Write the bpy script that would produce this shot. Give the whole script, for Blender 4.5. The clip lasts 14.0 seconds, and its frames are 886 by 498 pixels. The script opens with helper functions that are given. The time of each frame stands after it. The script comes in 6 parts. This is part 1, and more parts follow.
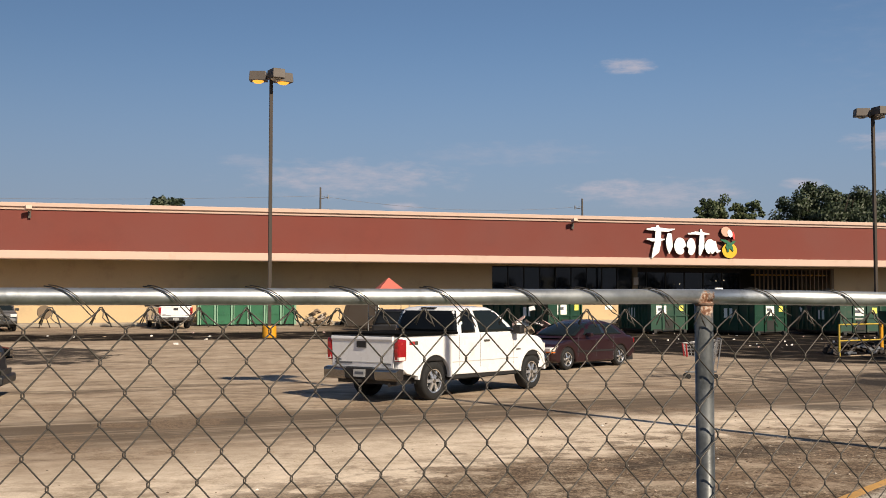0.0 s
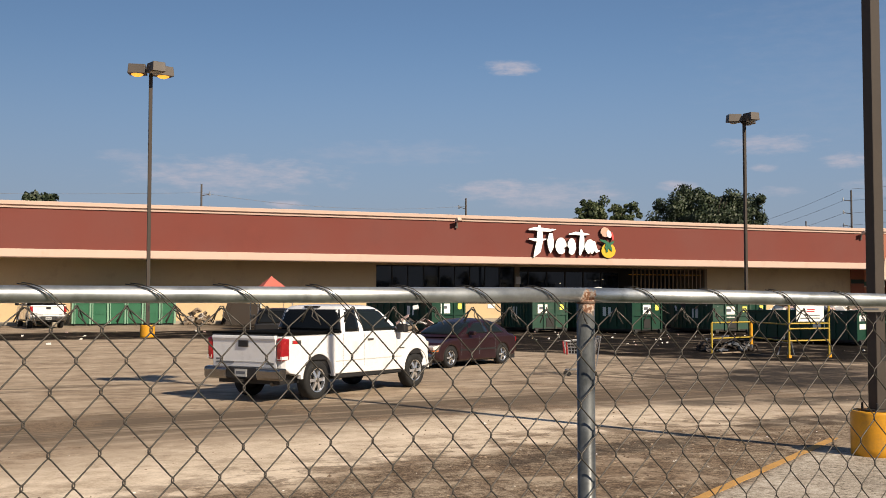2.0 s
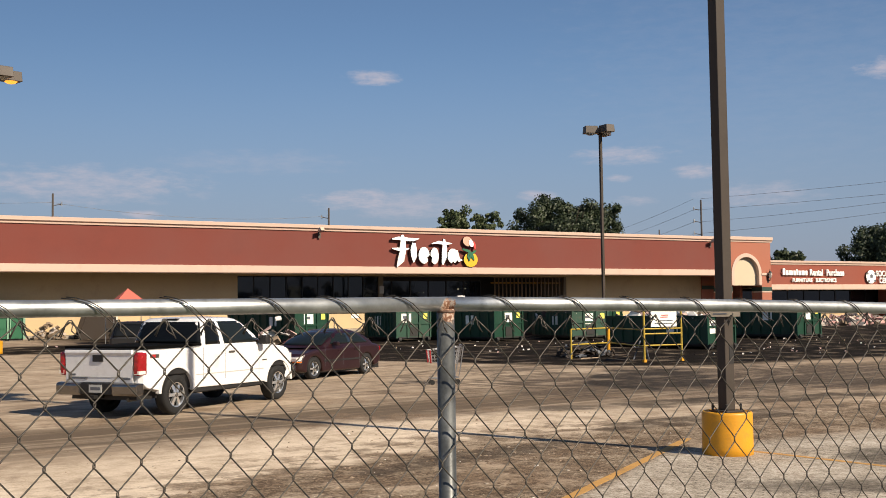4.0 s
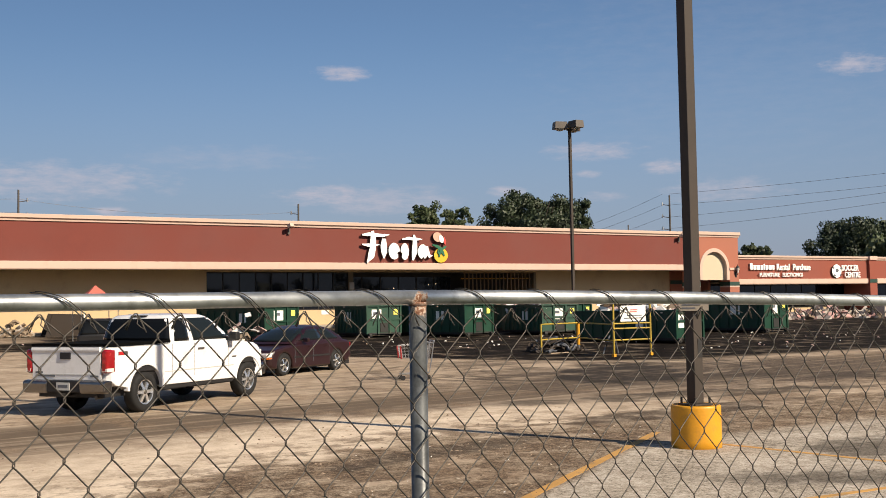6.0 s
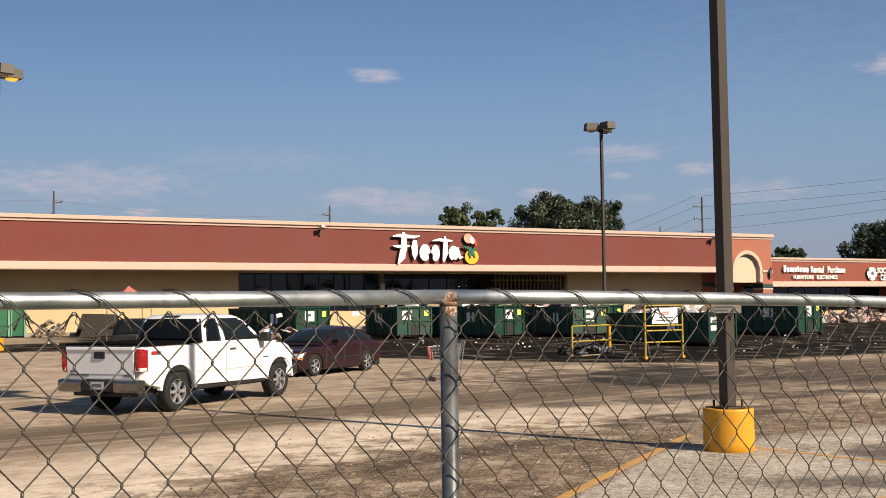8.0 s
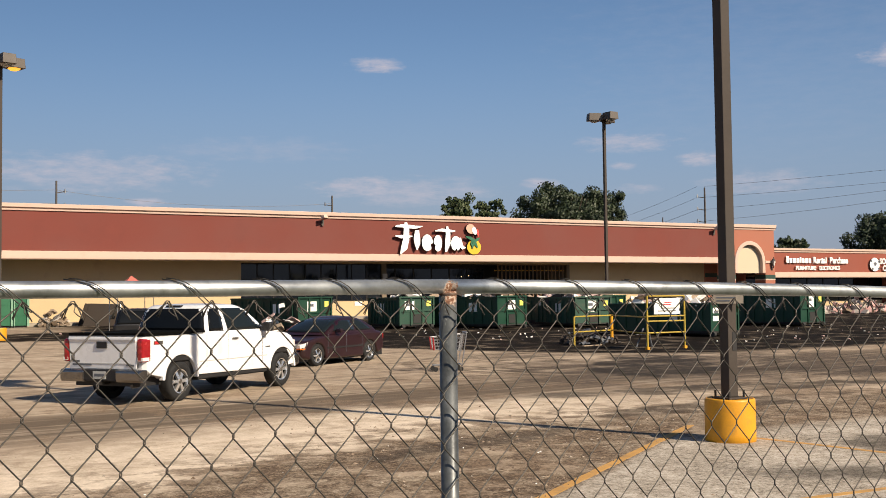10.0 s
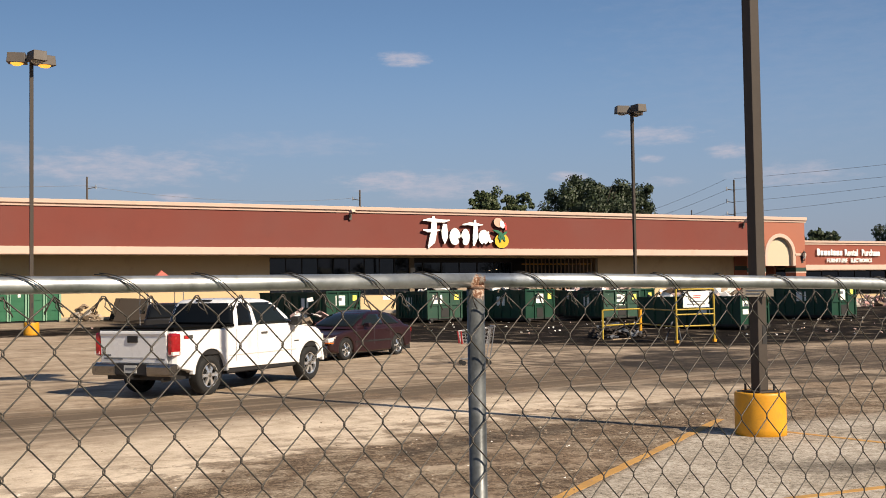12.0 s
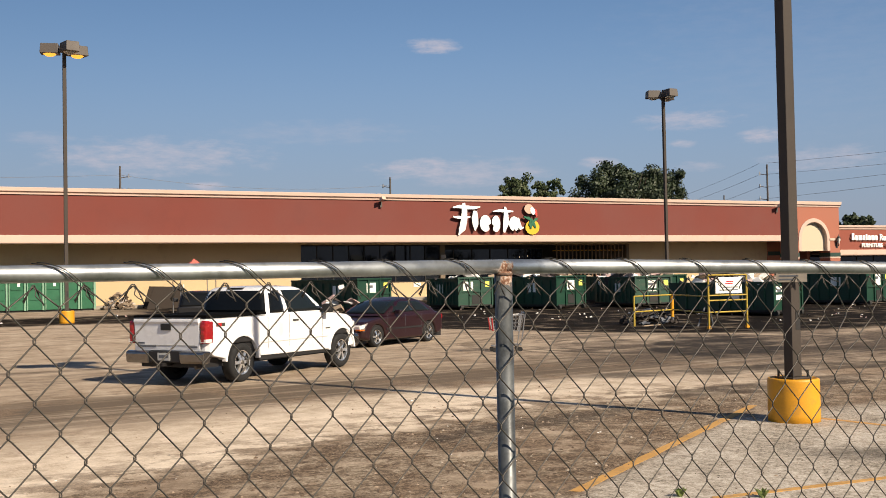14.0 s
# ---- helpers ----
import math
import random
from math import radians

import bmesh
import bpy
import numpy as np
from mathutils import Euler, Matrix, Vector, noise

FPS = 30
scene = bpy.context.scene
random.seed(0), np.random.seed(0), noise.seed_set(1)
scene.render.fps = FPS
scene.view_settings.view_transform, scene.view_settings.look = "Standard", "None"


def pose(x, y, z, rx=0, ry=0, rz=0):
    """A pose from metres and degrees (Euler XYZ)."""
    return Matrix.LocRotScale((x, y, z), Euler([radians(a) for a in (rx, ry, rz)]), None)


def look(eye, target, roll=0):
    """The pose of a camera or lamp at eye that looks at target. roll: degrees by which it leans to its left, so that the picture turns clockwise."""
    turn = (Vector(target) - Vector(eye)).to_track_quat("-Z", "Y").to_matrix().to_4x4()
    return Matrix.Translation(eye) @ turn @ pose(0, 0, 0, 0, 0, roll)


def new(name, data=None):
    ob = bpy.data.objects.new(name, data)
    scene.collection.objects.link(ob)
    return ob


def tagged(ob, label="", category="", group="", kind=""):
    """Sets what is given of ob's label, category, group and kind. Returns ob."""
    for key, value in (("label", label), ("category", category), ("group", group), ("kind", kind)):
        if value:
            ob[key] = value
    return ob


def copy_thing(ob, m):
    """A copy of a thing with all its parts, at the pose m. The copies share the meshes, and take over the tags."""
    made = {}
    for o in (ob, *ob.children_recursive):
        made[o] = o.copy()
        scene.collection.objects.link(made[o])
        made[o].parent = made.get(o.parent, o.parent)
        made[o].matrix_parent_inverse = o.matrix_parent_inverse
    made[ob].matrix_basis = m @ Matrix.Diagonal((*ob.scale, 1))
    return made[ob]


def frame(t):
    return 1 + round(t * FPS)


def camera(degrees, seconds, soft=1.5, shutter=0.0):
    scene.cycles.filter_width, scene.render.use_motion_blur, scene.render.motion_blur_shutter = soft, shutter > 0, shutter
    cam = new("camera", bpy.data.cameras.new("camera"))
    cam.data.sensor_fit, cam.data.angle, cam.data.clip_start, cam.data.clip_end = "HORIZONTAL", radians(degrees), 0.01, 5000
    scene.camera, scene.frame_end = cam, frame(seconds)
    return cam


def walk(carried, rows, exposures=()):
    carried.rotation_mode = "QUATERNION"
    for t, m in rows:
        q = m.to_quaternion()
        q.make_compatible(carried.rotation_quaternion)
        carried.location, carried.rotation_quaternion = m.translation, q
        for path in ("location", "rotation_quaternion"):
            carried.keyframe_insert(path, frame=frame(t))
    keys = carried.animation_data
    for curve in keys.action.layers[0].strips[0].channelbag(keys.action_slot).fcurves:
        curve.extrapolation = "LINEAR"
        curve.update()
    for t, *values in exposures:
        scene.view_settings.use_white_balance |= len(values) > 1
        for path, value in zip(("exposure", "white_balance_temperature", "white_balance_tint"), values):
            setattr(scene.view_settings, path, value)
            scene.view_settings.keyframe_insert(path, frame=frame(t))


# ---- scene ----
cam = camera(45.03, 14.0, soft=0.9)
EYE, TURN = 2.05, -19.3
# seconds, sideways and upward drift of the held camera, yaw, pitch, roll
ROWS = [
    (0.0, -0.0145, 0.0138, 2.980, 2.730, 0.008),
    (0.5, -0.0191, 0.0108, 1.049, 2.489, -0.173),
    (1.0, -0.0229, 0.0120, -0.863, 2.395, -0.405),
    (1.5, -0.0229, 0.0132, -2.160, 2.485, -0.291),
    (2.0, -0.0205, 0.0122, -3.238, 2.669, -0.025),
    (2.5, -0.0121, 0.0102, -4.595, 2.838, 0.274),
    (3.0, -0.0046, 0.0103, -6.456, 2.759, 0.620),
    (3.5, -0.0017, 0.0121, -8.722, 2.883, 0.909),
    (4.0, -0.0114, 0.0128, -10.519, 3.143, 0.730),
    (4.2, -0.0114, 0.0128, -11.008, 3.121, 0.722),
    (6.3, -0.0167, 0.0065, -12.115, 2.894, 0.976),
    (6.5, -0.0167, 0.0065, -11.708, 2.843, 1.072),
    (7.0, -0.0172, 0.0044, -10.779, 2.940, 1.172),
    (9.5, -0.0121, 0.0013, -10.439, 2.741, 0.508),
    (10.0, -0.0088, 0.0007, -10.343, 2.483, 0.688),
    (10.5, -0.0066, 0.0009, -10.209, 2.297, 0.700),
    (11.0, -0.0070, 0.0008, -10.033, 2.332, 0.743),
    (11.5, -0.0095, 0.0018, -9.780, 2.407, 0.871),
    (12.0, -0.0084, 0.0007, -8.851, 2.173, 0.849),
    (12.5, -0.0047, -0.0026, -8.019, 1.749, 0.908),
    (13.0, -0.0006, -0.0012, -7.635, 1.547, 1.045),
    (13.5, 0.0012, 0.0001, -7.357, 1.495, 1.100),
    (14.0, 0.0000, 0.0000, -7.200, 1.500, 1.100),
]
walk(cam, [(t, pose(x, 0, EYE + z, 90 + pitch, roll, yaw + TURN)) for t, x, z, yaw, pitch, roll in ROWS],
     exposures=((0.0, 0.52), (3.0, 0.59), (6.5, 0.64), (14.0, 0.67)))

# ---- light ----
CLOUDS = ((26.2, 12.25, 1.7, 0.45, 0.7975), (39.8, 7.9, 2.8, 0.6, 0.58), (43.4, 6.95, 1.5, 0.45, 0.725), (39.2, 6.7, 0.8, 0.25, 0.58), (52.9, 11.5, 1.9, 0.6, 0.9),
          (34.95, 5.9, 1.1, 0.4, 0.85), (25.4, 5.85, 3.0, 0.7, 0.72), (28.4, 5.5, 4.6, 0.9, 0.55), (11.3, 6.5, 6.5, 1.1, 0.6), (40, 5.5, 1.4, 0.3, 0.5075),
          (14.2, 5, 1.2, 0.25, 0.725), (46.2, 5.6, 3.4, 0.7, 0.55), (20, 7.8, 6, 0.7, 0.2), (48, 13, 13, 7, 0.07), (6, 7.3, 2, 0.4, 0.29))
SUN_AZ = math.atan2(7.32, -17.51)          # where the sun stands, from +y towards +x
SUN_EL = radians(34.0)
to_sun = Vector((math.sin(SUN_AZ) * math.cos(SUN_EL), math.cos(SUN_AZ) * math.cos(SUN_EL), math.sin(SUN_EL)))
sun_data = bpy.data.lights.new("sun", "SUN")
sun_data.energy, sun_data.angle, sun_data.color = 5.0, radians(0.55), (1.0, 0.85, 0.67)
sun = new("sun", sun_data)
sun.matrix_world = look(to_sun * 50, (0, 0, 0))

world = bpy.data.worlds.new("sky")
scene.world = world
world.use_nodes = True
wn, wl = world.node_tree.nodes, world.node_tree.links
wn.clear()
w_out, w_bg, w_sky = wn.new("ShaderNodeOutputWorld"), wn.new("ShaderNodeBackground"), wn.new("ShaderNodeTexSky")
w_sky.sky_type, w_sky.sun_disc = "NISHITA", False
w_sky.sun_elevation, w_sky.sun_rotation = SUN_EL, -SUN_AZ
w_sky.air_density, w_sky.dust_density, w_sky.ozone_density, w_sky.altitude = 1.0, 0.7, 2.6, 20
w_bg.inputs["Strength"].default_value = 0.045
w_geo = wn.new("ShaderNodeTexCoord")


def sky_math(op, a, b=None):
    n = wn.new("ShaderNodeMath")
    n.operation = op
    for k, v in enumerate((a, b)):
        if v is None:
            continue
        if hasattr(v, "links"):
            wl.new(v, n.inputs[k])
        else:
            n.inputs[k].default_value = v
    return n.outputs[0]


# thin fair-weather clouds low over the roofs: soft ragged ellipses in direction space
w_sep = wn.new("ShaderNodeSeparateXYZ")
wl.new(w_geo.outputs["Generated"], w_sep.inputs[0])
w_az = sky_math("MULTIPLY", sky_math("ARCTAN2", w_sep.outputs[0], w_sep.outputs[1]), 57.2958)
w_el = sky_math("MULTIPLY", sky_math("ARCSINE", w_sep.outputs[2]), 57.2958)
w_comb = wn.new("ShaderNodeCombineXYZ")
wl.new(sky_math("MULTIPLY", w_az, 0.55), w_comb.inputs[0])
wl.new(sky_math("MULTIPLY", w_el, 1.9), w_comb.inputs[1])
w_noise = wn.new("ShaderNodeTexNoise")
w_noise.inputs["Scale"].default_value, w_noise.inputs["Detail"].default_value, w_noise.inputs["Roughness"].default_value = 1.2, 8, 0.65
wl.new(w_comb.outputs[0], w_noise.inputs["Vector"])
w_wob = sky_math("MULTIPLY", sky_math("SUBTRACT", w_noise.outputs["Fac"], 0.5), 3.4)
cloud = None
# azimuth right of +y, elevation, half width, half height, strength
for c_az, c_el, c_w, c_h, c_s in CLOUDS:
    dx = sky_math("MULTIPLY", sky_math("SUBTRACT", w_az, c_az), 1 / c_w)
    dy = sky_math("MULTIPLY", sky_math("SUBTRACT", w_el, c_el), 1 / c_h)
    r2 = sky_math("ADD", sky_math("MULTIPLY", dx, dx), sky_math("MULTIPLY", dy, dy))
    v = sky_math("SUBTRACT", sky_math("ADD", 1.0, w_wob), r2)
    n = wn.new("ShaderNodeMapRange")
    n.interpolation_type = "SMOOTHSTEP"
    wl.new(v, n.inputs["Value"])
    n.inputs["From Min"].default_value, n.inputs["From Max"].default_value = -0.15, 1.9
    n.inputs["To Min"].default_value, n.inputs["To Max"].default_value = 0.0, min(c_s * 1.3, 0.95)
    cloud = n.outputs[0] if cloud is None else sky_math("MAXIMUM", cloud, n.outputs[0])
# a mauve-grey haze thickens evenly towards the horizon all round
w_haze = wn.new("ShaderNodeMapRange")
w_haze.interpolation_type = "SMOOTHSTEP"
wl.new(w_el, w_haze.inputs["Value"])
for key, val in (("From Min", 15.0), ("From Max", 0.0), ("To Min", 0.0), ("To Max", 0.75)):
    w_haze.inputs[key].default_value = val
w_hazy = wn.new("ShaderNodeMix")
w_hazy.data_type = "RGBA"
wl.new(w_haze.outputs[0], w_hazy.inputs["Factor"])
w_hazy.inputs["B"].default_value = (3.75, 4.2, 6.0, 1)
w_mix = wn.new("ShaderNodeMix")
w_mix.data_type = "RGBA"
wl.new(cloud, w_mix.inputs["Factor"])
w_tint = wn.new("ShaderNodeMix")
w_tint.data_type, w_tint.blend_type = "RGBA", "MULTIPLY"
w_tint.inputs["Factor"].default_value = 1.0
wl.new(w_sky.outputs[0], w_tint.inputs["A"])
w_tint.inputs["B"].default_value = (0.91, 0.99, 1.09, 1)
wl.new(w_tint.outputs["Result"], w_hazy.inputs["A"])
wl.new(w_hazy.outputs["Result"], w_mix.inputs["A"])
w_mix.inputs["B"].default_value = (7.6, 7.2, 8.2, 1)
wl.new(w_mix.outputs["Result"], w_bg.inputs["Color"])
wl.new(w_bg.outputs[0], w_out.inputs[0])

# ---- materials ----
def tree_of(name):
    m = bpy.data.materials.new(name)
    m.use_nodes = True
    n, l = m.node_tree.nodes, m.node_tree.links
    return m, n, l, n["Principled BSDF"]


def noise_node(n, l, scale, detail=5.0, vec=None, rough=0.55):
    t = n.new("ShaderNodeTexNoise")
    t.inputs["Scale"].default_value, t.inputs["Detail"].default_value, t.inputs["Roughness"].default_value = scale, detail, rough
    if vec is not None:
        l.new(vec, t.inputs["Vector"])
    return t.outputs["Fac"]


def ramp(n, l, fac, stops):
    r = n.new("ShaderNodeValToRGB")
    el = r.color_ramp.elements
    while len(el) < len(stops):
        el.new(0.5)
    for e, (p, c) in zip(el, stops):
        e.position, e.color = p, (*c, 1) if len(c) == 3 else c
    l.new(fac, r.inputs["Fac"])
    return r.outputs["Color"]


def mix(n, l, fac, a, b, mode="MIX"):
    x = n.new("ShaderNodeMix")
    x.data_type, x.blend_type = "RGBA", mode
    for key, v in (("Factor", fac), ("A", a), ("B", b)):
        if hasattr(v, "links"):
            l.new(v, x.inputs[key])
        elif key == "Factor":
            x.inputs[key].default_value = v
        else:
            x.inputs[key].default_value = (*v, 1)
    return x.outputs["Result"]


def sums(n, l, op, a, b=None, c=None, clamp=False):
    x = n.new("ShaderNodeMath")
    x.operation, x.use_clamp = op, clamp
    for k, v in enumerate((a, b, c)):
        if v is None:
            continue
        if hasattr(v, "links"):
            l.new(v, x.inputs[k])
        else:
            x.inputs[k].default_value = v
    return x.outputs[0]


def step(n, l, v, lo, hi, a=0.0, b=1.0):
    x = n.new("ShaderNodeMapRange")
    x.interpolation_type = "SMOOTHSTEP"
    l.new(v, x.inputs["Value"])
    for key, val in (("From Min", lo), ("From Max", hi), ("To Min", a), ("To Max", b)):
        x.inputs[key].default_value = val
    return x.outputs[0]


def bumped(n, l, b, height, strength, distance=0.01):
    x = n.new("ShaderNodeBump")
    x.inputs["Strength"].default_value, x.inputs["Distance"].default_value = strength, distance
    l.new(height, x.inputs["Height"])
    l.new(x.outputs[0], b.inputs["Normal"])


def plain(name, colour, rough=0.6, metal=0.0, wear=0.15, coarse=0.8, fine=25.0, bump=0.15, dirt=None, dirt_amount=0.0, coat=0.0, depth=0.01):
    """A worn surface: its colour varied at two scales, stained in patches, with fine relief."""
    m, n, l, b = tree_of(name)
    co = n.new("ShaderNodeTexCoord").outputs["Object"]
    big, small = noise_node(n, l, coarse, 6, co), noise_node(n, l, fine, 4, co)
    v = sums(n, l, "ADD", sums(n, l, "MULTIPLY", big, 0.65), sums(n, l, "MULTIPLY", small, 0.35))
    c = ramp(n, l, v, [(0.3, tuple(x * (1 - wear) for x in colour)), (0.7, tuple(min(1, x * (1 + wear)) for x in colour))])
    if dirt:
        f = step(n, l, noise_node(n, l, coarse * 2.3, 8, co, 0.65), 0.52, 0.72, 0, dirt_amount)
        c = mix(n, l, f, c, dirt)
    l.new(c, b.inputs["Base Color"])
    l.new(step(n, l, big, 0.3, 0.7, max(0.02, rough - 0.08), min(1, rough + 0.08)), b.inputs["Roughness"])
    b.inputs["Metallic"].default_value = metal
    b.inputs["Coat Weight"].default_value = coat
    b.inputs["Coat Roughness"].default_value = 0.06
    if bump:
        bumped(n, l, b, small, bump, depth)
    return m


def glass_dark(name, colour=(0.012, 0.015, 0.017), rough=0.04):
    m, n, l, b = tree_of(name)
    b.inputs["Base Color"].default_value = (*colour, 1)
    b.inputs["Roughness"].default_value = rough
    b.inputs["IOR"].default_value = 1.5
    b.inputs["Specular IOR Level"].default_value = 0.16
    co = n.new("ShaderNodeTexCoord").outputs["Object"]
    bumped(n, l, b, noise_node(n, l, 0.7, 2, co), 0.04, 0.02)
    return m


def ground_material():
    m, n, l, b = tree_of("dusty_lot")
    pos = n.new("ShaderNodeNewGeometry").outputs["Position"]
    sep = n.new("ShaderNodeSeparateXYZ")
    l.new(pos, sep.inputs[0])
    x, y = sep.outputs[0], sep.outputs[1]
    nb = noise_node(n, l, 0.16, 6, pos)
    nm = noise_node(n, l, 0.7, 7, pos, 0.62)
    nf = noise_node(n, l, 9.0, 6, pos, 0.7)
    ng = noise_node(n, l, 30.0, 4, pos, 0.75)

    # streaks drawn out along the way that vehicles take across the lot
    def streaks(angle, along, across, scale):
        mp = n.new("ShaderNodeMapping")
        mp.inputs["Rotation"].default_value = (0, 0, radians(-angle))
        l.new(pos, mp.inputs["Vector"])
        mq = n.new("ShaderNodeMapping")
        mq.inputs["Scale"].default_value = (along, across, 1)
        l.new(mp.outputs[0], mq.inputs["Vector"])
        return noise_node(n, l, scale, 6, mq.outputs[0], 0.6)
    s1, s2 = streaks(8, 0.06, 1.7, 1.1), streaks(-14, 0.07, 1.1, 1.6)
    wob = sums(n, l, "MULTIPLY", sums(n, l, "SUBTRACT", nb, 0.5), 7.0)
    wob2 = sums(n, l, "MULTIPLY", sums(n, l, "SUBTRACT", nm, 0.5), 3.5)

    def blob(cx, cy, rx, ry, angle=0.0, soft=0.6):
        c, s = math.cos(radians(angle)), math.sin(radians(angle))
        dx, dy = sums(n, l, "SUBTRACT", x, cx), sums(n, l, "SUBTRACT", y, cy)
        u = sums(n, l, "ADD", sums(n, l, "MULTIPLY", dx, c / rx), sums(n, l, "MULTIPLY", dy, s / rx))
        v = sums(n, l, "ADD", sums(n, l, "MULTIPLY", dx, -s / ry), sums(n, l, "MULTIPLY", dy, c / ry))
        r = sums(n, l, "ADD", sums(n, l, "MULTIPLY", u, u), sums(n, l, "MULTIPLY", v, v))
        r = sums(n, l, "ADD", r, sums(n, l, "MULTIPLY", sums(n, l, "SUBTRACT", nm, 0.5), 2.6))
        return step(n, l, r, 1.0, 1.0 - soft)

    fine = sums(n, l, "ADD", sums(n, l, "MULTIPLY", nf, 0.75), sums(n, l, "SUBTRACT", sums(n, l, "MULTIPLY", ng, 0.9), 0.325))
    mott = sums(n, l, "ADD", sums(n, l, "MULTIPLY", nm, 0.6), sums(n, l, "MULTIPLY", noise_node(n, l, 2.6, 5, pos, 0.6), 0.4))
    tan_c = ramp(n, l, sums(n, l, "ADD", sums(n, l, "MULTIPLY", mott, 0.85), sums(n, l, "MULTIPLY", fine, 0.15)),
                 [(0.37, (0.175, 0.128, 0.087)), (0.45, (0.28, 0.214, 0.151)), (0.53, (0.36, 0.285, 0.207)), (0.62, (0.46, 0.375, 0.282))])
    grit = ramp(n, l, sums(n, l, "ADD", sums(n, l, "MULTIPLY", fine, 0.6), sums(n, l, "MULTIPLY", mott, 0.4)),
                [(0.39, (0.045, 0.030, 0.019)), (0.46, (0.14, 0.102, 0.069)), (0.53, (0.25, 0.196, 0.137)), (0.61, (0.40, 0.335, 0.255))])
    asphalt = ramp(n, l, sums(n, l, "ADD", sums(n, l, "MULTIPLY", nm, 0.6), sums(n, l, "MULTIPLY", nf, 0.4)),
                   [(0.38, (0.006, 0.005, 0.004)), (0.55, (0.014, 0.011, 0.009)), (0.66, (0.045, 0.036, 0.028))])
    concrete = ramp(n, l, sums(n, l, "ADD", sums(n, l, "MULTIPLY", mott, 0.4), sums(n, l, "MULTIPLY", fine, 0.6)),
                    [(0.39, (0.09, 0.076, 0.058)), (0.46, (0.28, 0.242, 0.192)), (0.53, (0.395, 0.35, 0.29)), (0.61, (0.55, 0.50, 0.43))])
    clump = sums(n, l, "ADD", sums(n, l, "MULTIPLY", noise_node(n, l, 1.7, 8, pos, 0.68), 0.75), sums(n, l, "MULTIPLY", s2, 0.25))
    c = tan_c
    # wheel-worn darker streaks in the dust
    lanes = sums(n, l, "MULTIPLY", step(n, l, s1, 0.49, 0.60), step(n, l, y, 15, 18))
    big = step(n, l, noise_node(n, l, 0.11, 4, pos), 0.42, 0.58, 0.15, 1.0)
    c = mix(n, l, sums(n, l, "MULTIPLY", sums(n, l, "MULTIPLY", lanes, big), 0.42), c, (0.121, 0.0905, 0.0628))
    c = mix(n, l, sums(n, l, "MULTIPLY", step(n, l, s2, 0.57, 0.64), 0.35), c, (0.114, 0.0847, 0.0591))
    c = mix(n, l, sums(n, l, "MULTIPLY", step(n, l, s1, 0.44, 0.34), 0.5), c, (0.424, 0.348, 0.261))
    # the main wheel track past the pickup
    line = sums(n, l, "SUBTRACT", sums(n, l, "SUBTRACT", y, 18.1), sums(n, l, "MULTIPLY", x, 0.16))
    line = sums(n, l, "ADD", line, sums(n, l, "MULTIPLY", wob2, 0.3))
    band = sums(n, l, "MULTIPLY", step(n, l, line, -3.2, -1.2), step(n, l, line, 2.6, 0.7))
    c = mix(n, l, sums(n, l, "MULTIPLY", band, sums(n, l, "MULTIPLY", step(n, l, s1, 0.34, 0.50, 0.25, 1.0), 0.9)), c, (0.0948, 0.0696, 0.0469))
    # damp brown blotches in the dust
    blot = sums(n, l, "MULTIPLY", step(n, l, noise_node(n, l, 0.42, 7, pos, 0.66), 0.515, 0.585), step(n, l, y, 30.0, 20.0))
    c = mix(n, l, sums(n, l, "MULTIPLY", blot, 0.6), c, ramp(n, l, fine, [(0.43, (0.114, 0.0757, 0.0469)), (0.57, (0.258, 0.185, 0.121))]))
    # gritty stretch, then grey concrete in the marked bay
    lim = sums(n, l, "MULTIPLY", sums(n, l, "MINIMUM", x, 8.3), 0.5)
    g_edge = sums(n, l, "ADD", sums(n, l, "SUBTRACT", y, lim), sums(n, l, "MULTIPLY", wob2, 0.7))
    near = step(n, l, g_edge, 10.7, 9.6)
    patchy = step(n, l, noise_node(n, l, 0.6, 7, pos, 0.65), 0.40, 0.52, 0.15, 1.0)
    c = mix(n, l, sums(n, l, "MULTIPLY", near, patchy), c, grit)
    # pale swept dust along the edge of the gritty stretch
    drift = sums(n, l, "MULTIPLY", step(n, l, g_edge, 9.8, 10.9), step(n, l, sums(n, l, "ADD", g_edge, wob2), 14.8, 12.6))
    drift = sums(n, l, "MULTIPLY", drift, step(n, l, clump, 0.60, 0.50, 0.5, 1.0))
    drift = sums(n, l, "MULTIPLY", drift, step(n, l, x, 17.0, 10.0))
    c = mix(n, l, drift, c, ramp(n, l, sums(n, l, "ADD", sums(n, l, "MULTIPLY", mott, 0.7), sums(n, l, "MULTIPLY", fine, 0.3)), [(0.38, (0.33, 0.26, 0.185)), (0.47, (0.50, 0.41, 0.31)), (0.57, (0.66, 0.56, 0.44))]))
    mud = sums(n, l, "MULTIPLY", step(n, l, clump, 0.475, 0.535), step(n, l, g_edge, 12.6, 10.2))
    c = mix(n, l, sums(n, l, "MULTIPLY", mud, 0.65), c, ramp(n, l, fine, [(0.43, (0.0364, 0.0219, 0.0129)), (0.50, (0.0795, 0.0499, 0.0288)), (0.58, (0.197, 0.132, 0.0795))]))
    edge = sums(n, l, "SUBTRACT", sums(n, l, "SUBTRACT", y, 4.55), sums(n, l, "MULTIPLY", x, 0.69))
    edge = sums(n, l, "ADD", edge, sums(n, l, "MULTIPLY", wob2, 0.15))
    bay = sums(n, l, "MULTIPLY", step(n, l, edge, 0.1, -0.15), step(n, l, y, 12.0, 11.2))
